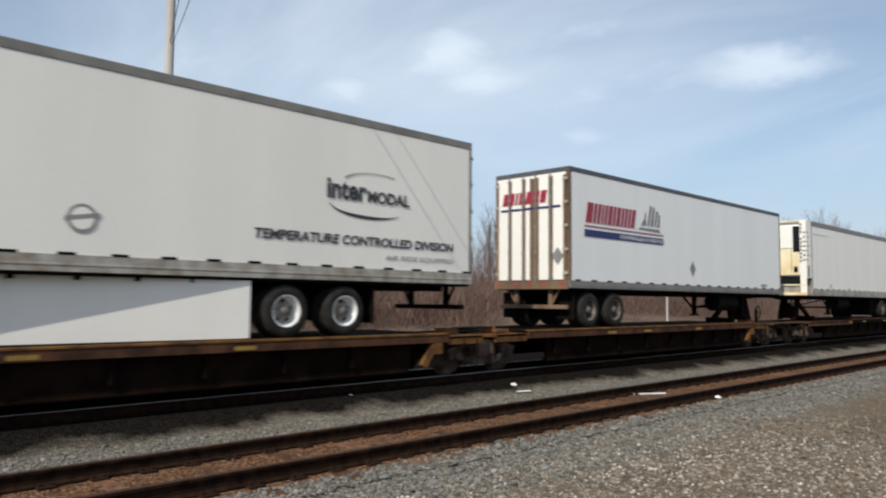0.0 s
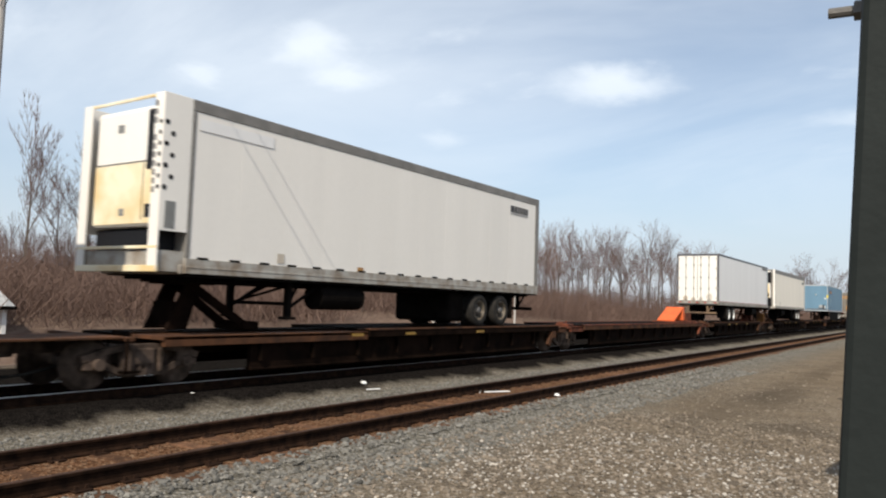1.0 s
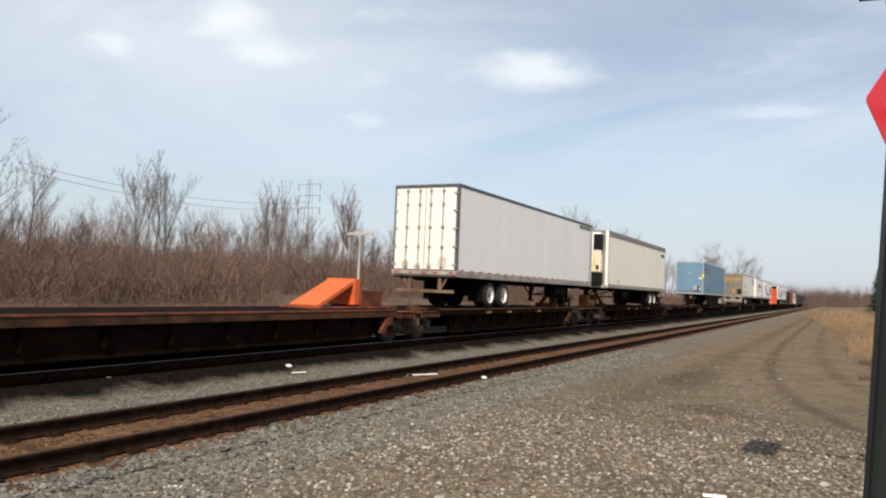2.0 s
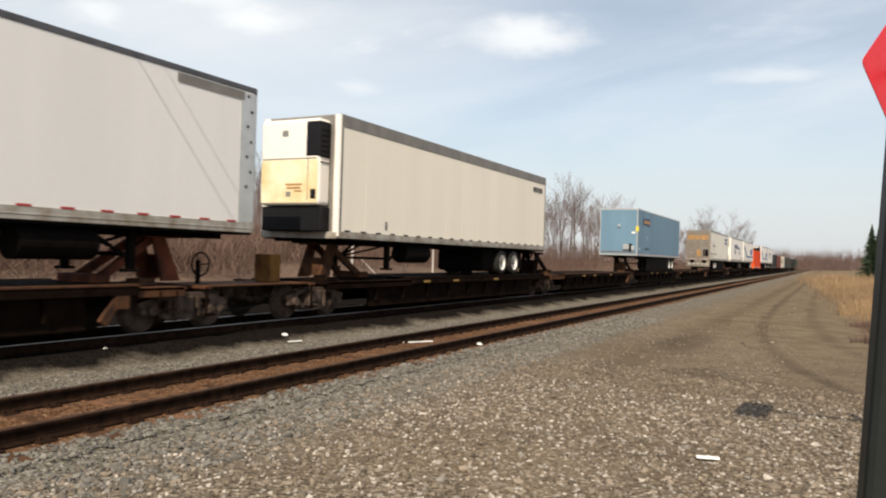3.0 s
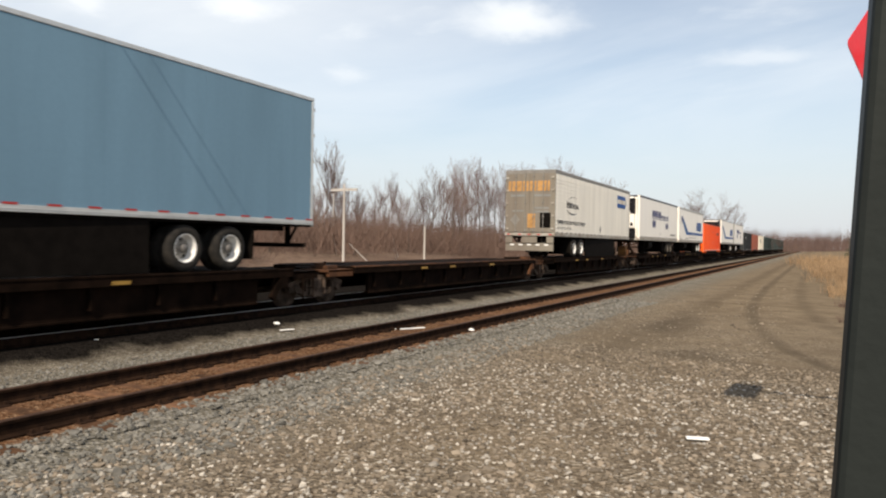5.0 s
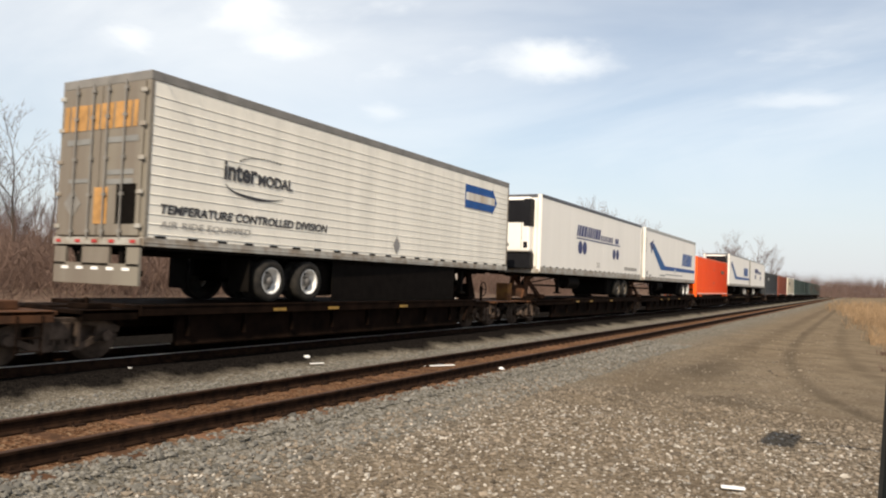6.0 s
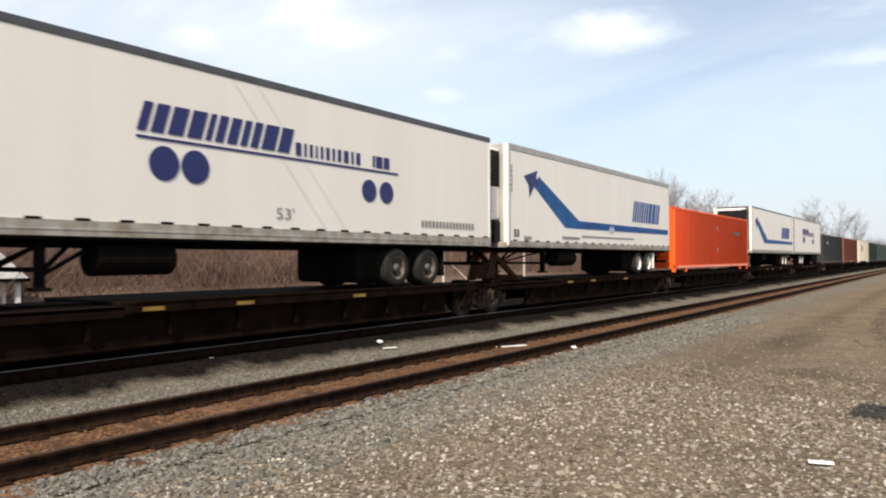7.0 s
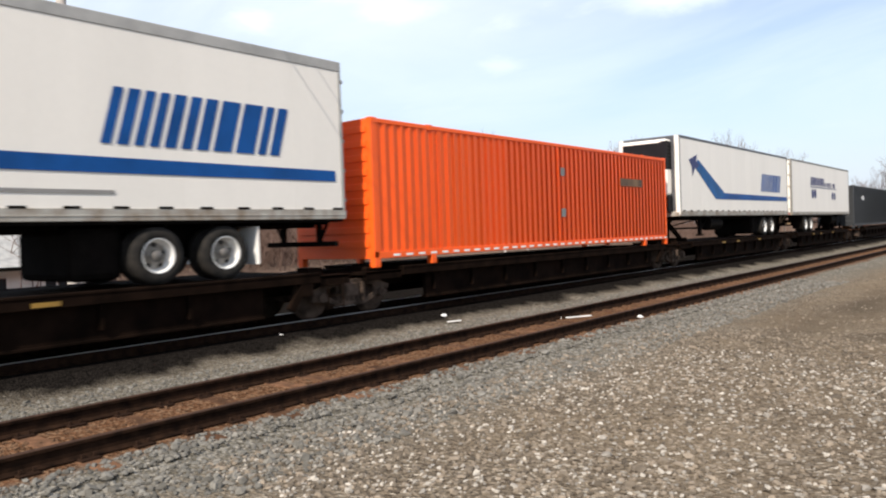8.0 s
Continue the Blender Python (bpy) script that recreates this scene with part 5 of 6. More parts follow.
marks("arrow_mark", [[(0, 0), (2.1, 0), (2.1, -0.06), (2.5, 0.38), (2.1, 0.84), (2.1, 0.78), (0, 0.78)]], 0.004, on_side(12.7, 4.12, 1.309), M["mid_blue"], ribbed_trailer)
marks("arrow_band", [rect(0.05, 2.3, 0.26, 0.52)], 0.006, on_side(12.7, 4.12, 1.309), M["door_rust"], ribbed_trailer)
marks("placard", [[(-0.18, 0), (0, -0.26), (0.18, 0), (0, 0.26)]], 0.004, on_side(8.6, 2.6, 1.309), M["grey_ink"], ribbed_trailer)
marks("name_block", glyph_bars([0.15, 0.17, 0.28, 0.13, 0.12, 0.15, 0.15, 0.28, 0.13, 0.12], 0.50, 0.03, 0.055), 0.003, on_end(-1.14, 4.33, -0.052), M["amber"], ribbed_trailer)
marks("word_bar", [rect(-1.0, -0.2, 0, 0.11), rect(0.2, 1.1, 0, 0.11), rect(0.25, 1.0, -0.62, -0.52), rect(0.25, 1.0, -0.8, -0.7), rect(-0.9, -0.3, -0.75, -0.67)], 0.003, on_end(0, 4.05, -0.052), M["haz"], ribbed_trailer)
marks("notice_panel", [rect(0.55, 1.1, 0, 0.75)], 0.003, on_end(0, 2.5, -0.052), M["frame"], ribbed_trailer)
marks("notice_panel", [rect(-0.1, 0.3, 0, 0.7)], 0.003, on_end(0, 2.5, -0.052), M["amber"], ribbed_trailer)
marks("placard", [[(-0.26, 0), (0, -0.3), (0.26, 0), (0, 0.3)]], 0.003, on_end(-0.75, 2.9, -0.052), M["rail_grey"], ribbed_trailer)
part("rear_apron", boxes((-1.25, 1.25, -0.03, 0.03, 1.35, 1.75), (-1.25, -0.9, -0.03, 0.03, 1.7, 2.06), (-0.4, 0.4, -0.03, 0.03, 1.7, 2.06), (0.9, 1.25, -0.03, 0.03, 1.7, 2.06)), M["door_grey"], ribbed_trailer)
for k in range(5):
    part("apron_tape", boxes((-1.0 + 0.45 * k, -0.8 + 0.45 * k, -0.036, -0.03, 1.62, 1.68)), M["litter"], ribbed_trailer)

alliance = trailer(183.65, 16.3, 1, "cream-white refrigerated trailer with navy dots and lettering shapes", "white", upper="rail_dark", lower="rail_dirty", up_h=0.15, lo_h=0.26, wheels=(4.5, 3.15), doors="white", reefer="black", corner="white", rim="dull_rim")


def alliance_marks(parent):
    marks("name_block", glyph_bars([0.18, 0.26, 0.32, 0.32, 0.13, 0.2, 0.24, 0.17, 0.2, 0.36, 0.32], 0.52, 0.3, 0.085), 0.003, on_side(4.45, 3.95), M["navy"], parent)
    marks("name_block", glyph_bars([0.16, 0.07, 0.09, 0.06, 0.08, 0.11, 0.08, 0.11, 0.16, 0.08, 0.14], 0.28, 0.0, 0.095) + [[(u + 2.55, v) for u, v in o] for o in glyph_bars([0.08, 0.24, 0.22], 0.28, 0.0, 0.05)], 0.003, on_side(8.2, 3.93), M["navy"], parent)
    marks("underline", [rect(0, 7.3, 0, 0.05)], 0.003, on_side(4.45, 3.82), M["navy"], parent)
    marks("dot_mark", [disc_outline(0, 0, 0.31), disc_outline(0.66, 0, 0.31)], 0.003, on_side(5.0, 3.42), M["navy"], parent)
    marks("dot_mark", [disc_outline(0, 0, 0.27), disc_outline(0.66, 0, 0.27)], 0.003, on_side(10.62, 3.35), M["navy"], parent)


alliance_marks(alliance)
lettering("lettering", "53'", 0.5, 0.24, M["grey_ink"], alliance, on_side(7.65, 2.55))
marks("address_bar", [rect(k * 0.165, k * 0.165 + 0.11, 0, 0.17) for k in range(16)], 0.003, on_side(12.75, 2.56), M["grey_ink"], alliance)

marten = trailer(201.1, 16.2, 1, "white refrigerated trailer with a bent blue arrow stripe", "white", upper="rail_pale", lower="rail_dirty", up_h=0.20, lo_h=0.2, wheels=(4.25, 2.93), doors="white", reefer="white_tall", flap="cool")


def arrow_stripe_marks(parent):
    marks("stripe_long", [[(5.0, 2.83), (15.95, 2.87), (15.95, 3.09), (5.35, 3.12)]], 0.003, on_side(0, 0), M["mid_blue"], parent)
    marks("stripe_rise", [[(4.15, 2.84), (5.01, 2.83), (5.36, 3.12), (2.05, 4.50), (1.75, 4.12)]], 0.0035, on_side(0, 0), M["steel_blue"], parent)
    marks("arrow_head", [[(1.0, 4.42), (1.95, 4.68), (1.85, 4.42), (2.2, 4.25), (2.0, 4.12), (1.68, 4.1), (1.38, 3.75), (1.32, 4.15)]], 0.006, on_side(0, 0), M["navy"], parent)
    marks("name_block", glyph_bars([0.17, 0.20, 0.17, 0.17, 0.22, 0.20, 0.24, 0.38, 0.40, 0.18, 0.22], 0.92, 0.28, 0.095), 0.003, on_side(11.0, 3.32), M["mid_blue"], parent)


arrow_stripe_marks(marten)
lettering("lettering", "53", 0.36, 0.24, M["ink"], marten, on_side(0.3, 2.42), 0.0, 0.035)
marks("number_bar", [rect(k * 0.11, k * 0.11 + 0.08, 0, 0.12) for k in range(5)], 0.003, on_side(1.0, 2.34), M["grey_ink"], marten)
marks("number_bar", [rect(0, 0.08, -0.15 * k, -0.15 * k + 0.1) for k in range(6)], 0.003, on_side(0.12, 4.6, 1.312), M["grey_ink"], marten)
marks("notice_bar", [rect(0, 5.6, 0.1, 0.16), rect(-1.7, -0.2, 0.0, 0.09)], 0.003, on_side(5.6, 2.42), M["grey_ink"], marten)
marks("placard", [[(-0.3, 0), (-0.12, -0.18), (0.0, -0.05), (0.12, -0.18), (0.3, 0), (0.12, 0.18), (0, 0.05), (-0.12, 0.18)]], 0.006, on_side(8.6, 2.86), M["silver"], marten)


def container(s0, length, label, paint, z0=1.2, z1=4.32, name="shipping_container", stack=None):
    """A corrugated steel box on the deck, on cast corner blocks."""
    root = on_train(name, s0 + 0.09, label, "container", "containers on the train")
    L, w = length, 1.30
    part("frame", boxes((-w, w, 0, 0.14, z0, z1), (-w, w, L - 0.14, L, z0, z1), (-w, -w + 0.08, 0, L, z0, z0 + 0.16), (w - 0.08, w, 0, L, z0, z0 + 0.16), (-w, -w + 0.08, 0, L, z1 - 0.1, z1), (w - 0.08, w, 0, L, z1 - 0.1, z1), bevel=0.01), M[paint], root)
    for sx in (1, -1):
        bm = bmesh.new()
        pitch = 0.28
        n = int((L - 0.3) / pitch)
        prev = None
        for k in range(n * 4 + 1):
            y = 0.15 + (L - 0.3) * k / (n * 4)
            d = (0.0, 0.0, 0.030, 0.030)[k % 4]
            x = sx * (w - 0.008 - d)
            a, b_ = bm.verts.new((x, y, z0 + 0.15)), bm.verts.new((x, y, z1 - 0.09))
            if prev:
                bm.faces.new((prev[0], a, b_, prev[1]))
            prev = (a, b_)
        bmesh.ops.solidify(bm, geom=bm.faces[:], thickness=0.003)
        part("corrugated_side", bm, M[paint], root)
    part("roof", boxes((-w + 0.05, w - 0.05, 0.05, L - 0.05, z1 - 0.06, z1 - 0.02)), M[paint], root)
    part("floor", boxes((-w + 0.05, w - 0.05, 0.05, L - 0.05, z0 + 0.02, z0 + 0.12)), M["frame"], root)
    bm = bmesh.new()
    for k in range(9):
        box(bm, -w + 0.15, w - 0.15, -0.03, 0.0, z0 + 0.25 + 0.32 * k, z0 + 0.40 + 0.32 * k, bevel=0.01)
    part("end_corrugation", bm, M[paint], root)
    for y in (0.0, 1.95, L - 2.12, L - 0.18):
        for sx in (1, -1):
            part("corner_block", boxes((*sorted((sx * (w - 0.16), sx * (w + 0.006))), y, y + 0.18, z0 - 0.195, z0 + 0.03), bevel=0.012), M[paint], root)
            part("corner_block", boxes((*sorted((sx * (w - 0.16), sx * (w + 0.006))), y, y + 0.18, z1 - 0.12, z1 + 0.02), bevel=0.012), M[paint], root)
    return root


orange_box = container(218.15, 16.3, "bright orange corrugated shipping container on a flat car", "orange")
for k in range(36):
    part("marker_tape", boxes((1.301, 1.307, 0.6 + 0.44 * k, 0.82 + 0.44 * k, 1.24, 1.29)), M["litter"], orange_box)
part("name_bar", boxes((1.301, 1.306, 12.3, 14.1, 3.15, 3.42)), M["brown_rust"], orange_box)
part("placard", boxes((1.301, 1.306, 8.2, 8.45, 3.35, 3.6)), M["haz"], orange_box)
part("placard", boxes((1.301, 1.306, 8.2, 8.45, 2.1, 2.35)), M["haz"], orange_box)
part("door_joint", boxes((1.297, 1.303, 2.3, 2.34, 1.36, 4.2), (1.297, 1.303, 8.05, 8.09, 1.36, 4.2)), M["orange"], orange_box)

second_arrow = trailer(235.9, 16.15, 1, "white refrigerated trailer with a bent blue arrow stripe", "white", upper="rail_dark", lower="rail_dirty", up_h=0.10, lo_h=0.2, wheels=(4.4, 3.1), doors="white", reefer="black")
arrow_stripe_marks(second_arrow)
dotted = trailer(253.0, 16.15, 0, "white dry trailer with small navy dots on its side", "white", upper="rail_grey", lower="rail_dirty", up_h=0.1, wheels=(3.3, 4.6), doors="white")
alliance_marks(dotted)
far_black = container(271.0, 18.0, "black corrugated container on a flat car", "black_paint")
marks("name_block", [[(0, 0), (0.5, 0.2), (0.5, -0.2)], disc_outline(0.9, 0, 0.2)], 0.004, on_side(3.0, 3.4, 1.308), M["litter"], far_black)
container(290.0, 17.6, "dull red-brown corrugated container on a flat car", "dull_red")
far_white = container(308.6, 17.0, "off-white corrugated container on a flat car", "cream")
marks("name_block", [rect(0, 0.8, 0, 0.9), rect(1.0, 1.8, 0, 0.9)], 0.004, on_side(5.0, 2.7, 1.308), M["ink"], far_white)
for k in range(7):
    container(327.0 + 17.5 * k, 16.5, "dark green corrugated container on a flat car", "green_paint")

# ---- trees and distance ----
EYE_X = 6.68


def polar(az, dist):
    a = radians(az)
    return EYE_X + dist * math.sin(a), dist * math.cos(a)


def branch_tris(segs):
    """Three-sided tapered sticks: (a, b, ra, rb)."""
    vs, fs = [], []
    for a, b, ra, rb in segs:
        d = (b - a).normalized()
        u = d.orthogonal().normalized()
        w = d.cross(u)
        base = len(vs)
        if rb < 0.004:
            vs.extend(tuple(a + u * (ra * math.cos(2.094 * k)) + w * (ra * math.sin(2.094 * k))) for k in range(3))
            vs.append(tuple(b))
            fs.extend((base + k, base + (k + 1) % 3, base + 3) for k in range(3))
            continue
        for p, r in ((a, ra), (b, rb)):
            for k in range(3):
                q = 2.094 * k
                vs.append(tuple(p + u * (r * math.cos(q)) + w * (r * math.sin(q))))
        for k in range(3):
            fs.append((base + k, base + (k + 1) % 3, base + 3 + (k + 1) % 3, base + 3 + k))
    me = bpy.data.meshes.new("branches")
    me.from_pydata(vs, [], fs)
    return me


def bare_tree(seed, height, spread, levels=5, trunk_r=0.16, narrow=0.5):
    """A leafless tree: tapered trunk and limbs, and a crown of fine twigs."""
    rng = random.Random(seed)
    trunk, crown = [], []

    def grow(p, d, length, r, level):
        if level == levels:
            d = (d + Vector((rng.uniform(-1, 1), rng.uniform(-1, 1), rng.uniform(0, 0.8))) * 0.25).normalized()
            crown.append((p, p + d * length, r, 0.0))
            return
        n = 3 if level < 2 else 2
        for i in range(n):
            d = (d + Vector((rng.uniform(-1, 1), rng.uniform(-1, 1), rng.uniform(-0.1, 0.55))) * (0.05 + 0.05 * level)).normalized()
            q = p + d * (length / n)
            r2 = r * (0.80 if n == 3 else 0.72)
            (trunk if level < 2 else crown).append((p, q, r, max(r2, 0.006)))
            p, r = q, max(r2, 0.008)
            if level > 0 or i > 0:
                for _ in range(2 if level < levels - 1 else 3):
                    side = Vector((rng.uniform(-1, 1), rng.uniform(-1, 1), rng.uniform(-0.05, 0.5))).normalized()
                    grow(p, (d * 0.8 + side * spread + Vector((0, 0, 1 - narrow))).normalized(), length * rng.uniform(0.42, 0.66), max(r * 0.55, 0.012), level + 1)
        grow(p, d, length * 0.6, max(r * 0.8, 0.012), level + 1)

    grow(Vector((0, 0, -0.3)), Vector((rng.uniform(-0.06, 0.06), rng.uniform(-0.06, 0.06), 1)), height * 0.60, trunk_r, 0)
    root = tagged(new("tree"), "bare leafless tree in a thicket", "tree", "bare trees beyond the train")
    me = branch_tris(trunk)
    me.materials.append(M["bark"])
    new("trunk", me).parent = root
    me = branch_tris(crown)
    me.materials.append(M["twig"])
    new("crown", me).parent = root
    return root


def top_of(root):
    return max(v.co.z for c in root.children for v in c.data.vertices)


TREES = [bare_tree(11, 11, 0.55, 4, 0.16, 0.45), bare_tree(12, 13, 0.62, 4, 0.19, 0.55), bare_tree(13, 10, 0.5, 4, 0.14, 0.4), bare_tree(14, 14, 0.75, 4, 0.22, 0.7), bare_tree(15, 12, 0.85, 4, 0.2, 0.8)]
TOPS = [top_of(r) for r in TREES]
used = set()


def plant(kind, az, dist, elev, rot):
    """A tree whose top stands elev degrees above the eye line."""
    x, y = polar(az, dist)
    g = ground_height(x, y)
    h = 1.71 + dist * math.tan(radians(elev)) - g
    k = h / TOPS[kind]
    m = pose(x, y, g, 0, 0, rot)
    if kind not in used:
        used.add(kind)
        ob = TREES[kind]
        ob.matrix_basis = m
    else:
        ob = copy_thing(TREES[kind], m)
    ob.scale = (k, k, k)


rng = random.Random(5)
# tall marked trees: kind, bearing, distance, height of the top
for kind, az, dist, elev in [(2, -63.2, 52, 13.4), (4, -61, 48, 10.0), (4, -59, 44, 11.0), (3, -57.2, 58, 8.5), (2, -49.1, 75, 9.2), (0, -50.4, 75, 8.8), (1, -48.4, 76, 8.2), (0, -41.2, 85, 7.9), (2, -40.2, 85, 7.8), (1, -39.6, 88, 7.0), (0, -35.6, 90, 8.0), (2, -35.0, 92, 7.4),
                             (3, -24.9, 115, 6.9), (1, -26.0, 112, 6.7), (0, -23.8, 118, 6.8), (1, -22.7, 118, 6.5), (4, -21.6, 122, 6.2), (3, -20.2, 125, 6.3), (4, -18.4, 130, 7.0), (3, -17.4, 130, 6.8), (4, -16.5, 130, 5.9), (3, -14.2, 150, 5.3), (4, -13.4, 150, 5.0), (4, -8.6, 190, 4.3), (4, -7.3, 195, 4.4), (4, -6.4, 200, 4.1), (4, -5.4, 200, 3.4)]:
    plant(kind, az, dist, elev, rng.uniform(0, 360))
for i in range(66):
    az = -72 + 71.5 * i / 66 + rng.uniform(-0.4, 0.4)
    dist = (52 + (72 + az) * 1.7) * rng.uniform(0.85, 1.35)
    base = 5.6 if az < -28 else 5.4 if az < -15 else max(0.8, 3.9 * (-az) / 14)
    plant(rng.choice((0, 1, 2, 3, 4, 1)), az, dist, base * rng.uniform(0.62, 1.0), rng.uniform(0, 360))

for i in range(20):
    az = -70 + 34 * i / 20 + rng.uniform(-0.6, 0.6)
    plant(rng.choice((0, 3, 4, 4)), az, rng.uniform(44, 62), rng.uniform(4.6, 6.4), rng.uniform(0, 360))

for i in range(22):
    az = -46 + 22 * i / 22 + rng.uniform(-0.4, 0.4)
    plant(rng.choice((0, 2, 2, 1)), az, rng.uniform(66, 84), rng.uniform(3.4, 5.4), rng.uniform(0, 360))

for i in range(28):
    az = -12 + 11.8 * i / 28
    plant(rng.choice((3, 4, 4, 1)), az, rng.uniform(170, 300), max(0.9, 3.6 * (-az) / 9 if az > -9 else 3.6) * rng.uniform(0.55, 0.95), rng.uniform(0, 360))

for i in range(22):
    az = -27.5 + 14 * i / 22 + rng.uniform(-0.5, 0.5)
    plant(rng.choice((1, 3, 4, 4)), az, rng.uniform(95, 125), rng.uniform(4.6, 6.6) - max(0, az + 17) * 0.4, rng.uniform(0, 360))
for i in range(36):
    az = -73 + 62 * i / 36 + rng.uniform(-0.5, 0.5)
    dist = rng.uniform(33, 48) / math.sin(radians(-az))
    plant(rng.choice((0, 2)), az, dist, rng.uniform(2.0, 4.6) * min(1.0, 60 / dist + 0.35), rng.uniform(0, 360))

# brush: tangles of thin stems along the wood's edge
def brush_mesh(seed, count, w, h, r, lean):
    rg = random.Random(seed)
    segs = []
    for _ in range(count):
        p = Vector((rg.uniform(-w, w), rg.uniform(-w, w), -0.1))
        d = Vector((rg.uniform(-lean, lean), rg.uniform(-lean, lean), 1)).normalized()
        hh = h * rg.uniform(0.45, 1.0)
        q = p + d * hh * 0.6
        e = q + (d + Vector((rg.uniform(-lean, lean), rg.uniform(-lean, lean), 0)) * 0.7).normalized() * hh * 0.4
        segs.append((p, q, r, r * 0.7))
        segs.append((q, e, r * 0.7, 0.0))
        for _ in range(3):
            s = p + d * hh * rg.uniform(0.3, 0.7)
            segs.append((s, s + Vector((rg.uniform(-1, 1), rg.uniform(-1, 1), rg.uniform(0.3, 1))).normalized() * hh * 0.26, r * 0.7, 0.0))
    return branch_tris(segs)


BRUSH = []
for sd in range(4):
    me = brush_mesh(40 + sd, 165, 3.6, 3.2, 0.011, 0.75)
    me.materials.append(M["brush"])
    BRUSH.append(me)
for i in range(170):
    az = -74 + 72.5 * (i / 170) ** 0.9 + rng.uniform(-0.5, 0.5)
    lat = rng.uniform(30, 46) if az < -12 else rng.uniform(22, 34)
    dist = min(lat / math.sin(radians(max(3.0, -az))), 330)
    x, y = polar(az, dist)
    ob = tagged(new("brush", BRUSH[i % 4]), "dry brown leafless undergrowth at the wood's edge", "brush", kind="stuff")
    ob.matrix_basis = pose(x, y, ground_height(x, y), 0, 0, rng.uniform(0, 360))
    k = rng.uniform(0.35, 1.4) * (1.0 if dist < 120 else 1.35)
    ob.scale = (k * 1.3, k * 1.3, k)

# taller whips filling the wood between the trunks
WHIPS = []
for sd in range(3):
    me = brush_mesh(60 + sd, 105, 3.4, 3.2, 0.012, 0.38)
    me.materials.append(M["twig"])
    WHIPS.append(me)
for i in range(64):
    az = -66 + 52 * i / 64 + rng.uniform(-0.6, 0.6)
    dist = rng.uniform(50, 66) / math.sin(radians(-az))
    x, y = polar(az, min(dist, 190))
    ob = tagged(new("thicket", WHIPS[i % 3]), "bare grey-brown saplings crowding between the trees", "thicket", kind="stuff")
    ob.matrix_basis = pose(x, y, ground_height(x, y), 0, 0, rng.uniform(0, 360))
    k = rng.uniform(1.1, 2.1) * min(1.3, max(1.0, dist / 90))
    ob.scale = (1.5, 1.5, k)

# pale leaning stems before the thicket
bm = bmesh.new()
for k in range(9):
    x, y = polar(rng.uniform(-42, -30), rng.uniform(48, 62))
    z = ground_height(x, y)
    tube(bm, (x, y, z), (x + rng.uniform(-1.5, 1.5), y + rng.uniform(-2.5, 2.5), z + rng.uniform(0.5, 1.6)), 0.035, 0.015, 5)
tagged(part("fallen_branches", bm, M["pole_wood"]), "pale broken branches lying in the brush", "branches", kind="stuff")

# dry grass and an evergreen beside the service road
me = brush_mesh(77, 480, 2.6, 1.1, 0.012, 0.4)
me.materials.append(M["straw"])
for x, y, k in [(9.6, 47, 1.0), (10.6, 52, 1.2), (9.0, 57, 1.0), (10.5, 60, 1.3), (10.0, 66, 1.2), (9.4, 75, 1.3), (10.5, 44, 0.9), (9.5, 86, 1.5), (9.0, 100, 1.7), (11.5, 38, 0.8), (9.0, 34, 0.7), (9.6, 30, 0.6), (10.4, 33, 0.9), (9.3, 37, 0.8), (10.2, 41, 0.6)]:
    ob = tagged(new("dry_grass", me), "clump of tall dry tan grass beside the dirt road", "grass", kind="stuff")
    ob.matrix_basis = pose(x, y, ground_height(x, y), 0, 0, rng.uniform(0, 360))
    ob.scale = (k, k, k)


me = brush_mesh(78, 500, 1.0, 0.5, 0.010, 0.9)
me.materials.append(M["brush"])
for x, y, k in [(8.3, 22.5, 0.8), (8.9, 25, 1.0), (8.6, 28, 1.0), (9.6, 23, 1.1), (10.2, 27, 1.3)]:
    ob = tagged(new("weeds", me), "low tangle of dead brown weeds beside the road", "weeds", kind="stuff")
    ob.matrix_basis = pose(x, y, ground_height(x, y), 0, 0, rng.uniform(0, 360))
    ob.scale = (k, k, k)


def conifer(x, y, h):
    root = tagged(new("evergreen_tree"), "small dark evergreen beside the dirt road", "tree", "evergreens by the road")
    root.location = (x, y, ground_height(x, y))
    part("trunk", tube(bmesh.new(), (0, 0, -0.1), (0, 0, h * 0.95), 0.12, 0.02, 7), M["bark"], root)
    rg = random.Random(int(x * 10))
    segs = []
    for k in range(900):
        z = h * rg.uniform(0.06, 1.0)
        r = (h - z) * 0.33 * rg.uniform(0.5, 1.1) + 0.05
        a = rg.uniform(0, 6.28)
        p = Vector((0.25 * r * math.cos(a), 0.25 * r * math.sin(a), z))
        segs.append((p, Vector((r * math.cos(a), r * math.sin(a), z - 0.15 * r)), 0.09, 0.0))
    me = branch_tris(segs)
    me.materials.append(M["pine"])
    new("crown", me).parent = root


conifer(11.5, 105, 7.2)
conifer(13.5, 95, 6.0)
conifer(13.0, 118, 8.0)

# far woods closing the view down the line
bm_me = brush_mesh(91, 150, 9.0, 9.0, 0.06, 0.25)
bm_me.materials.append(M["twig"])
for i in range(40):
    x = -60 + i * 3.4 + rng.uniform(-2, 2)
    y = rng.uniform(420, 620)
    ob = tagged(new("far_woods", bm_me), "hazy bare woods closing the far end of the line", "woods", kind="stuff")
    ob.matrix_basis = pose(x, y, ground_height(x, y), 0, 0, rng.uniform(0, 360))
    k = rng.uniform(1.0, 1.6)
    ob.scale = (1.2, 1.2, k)

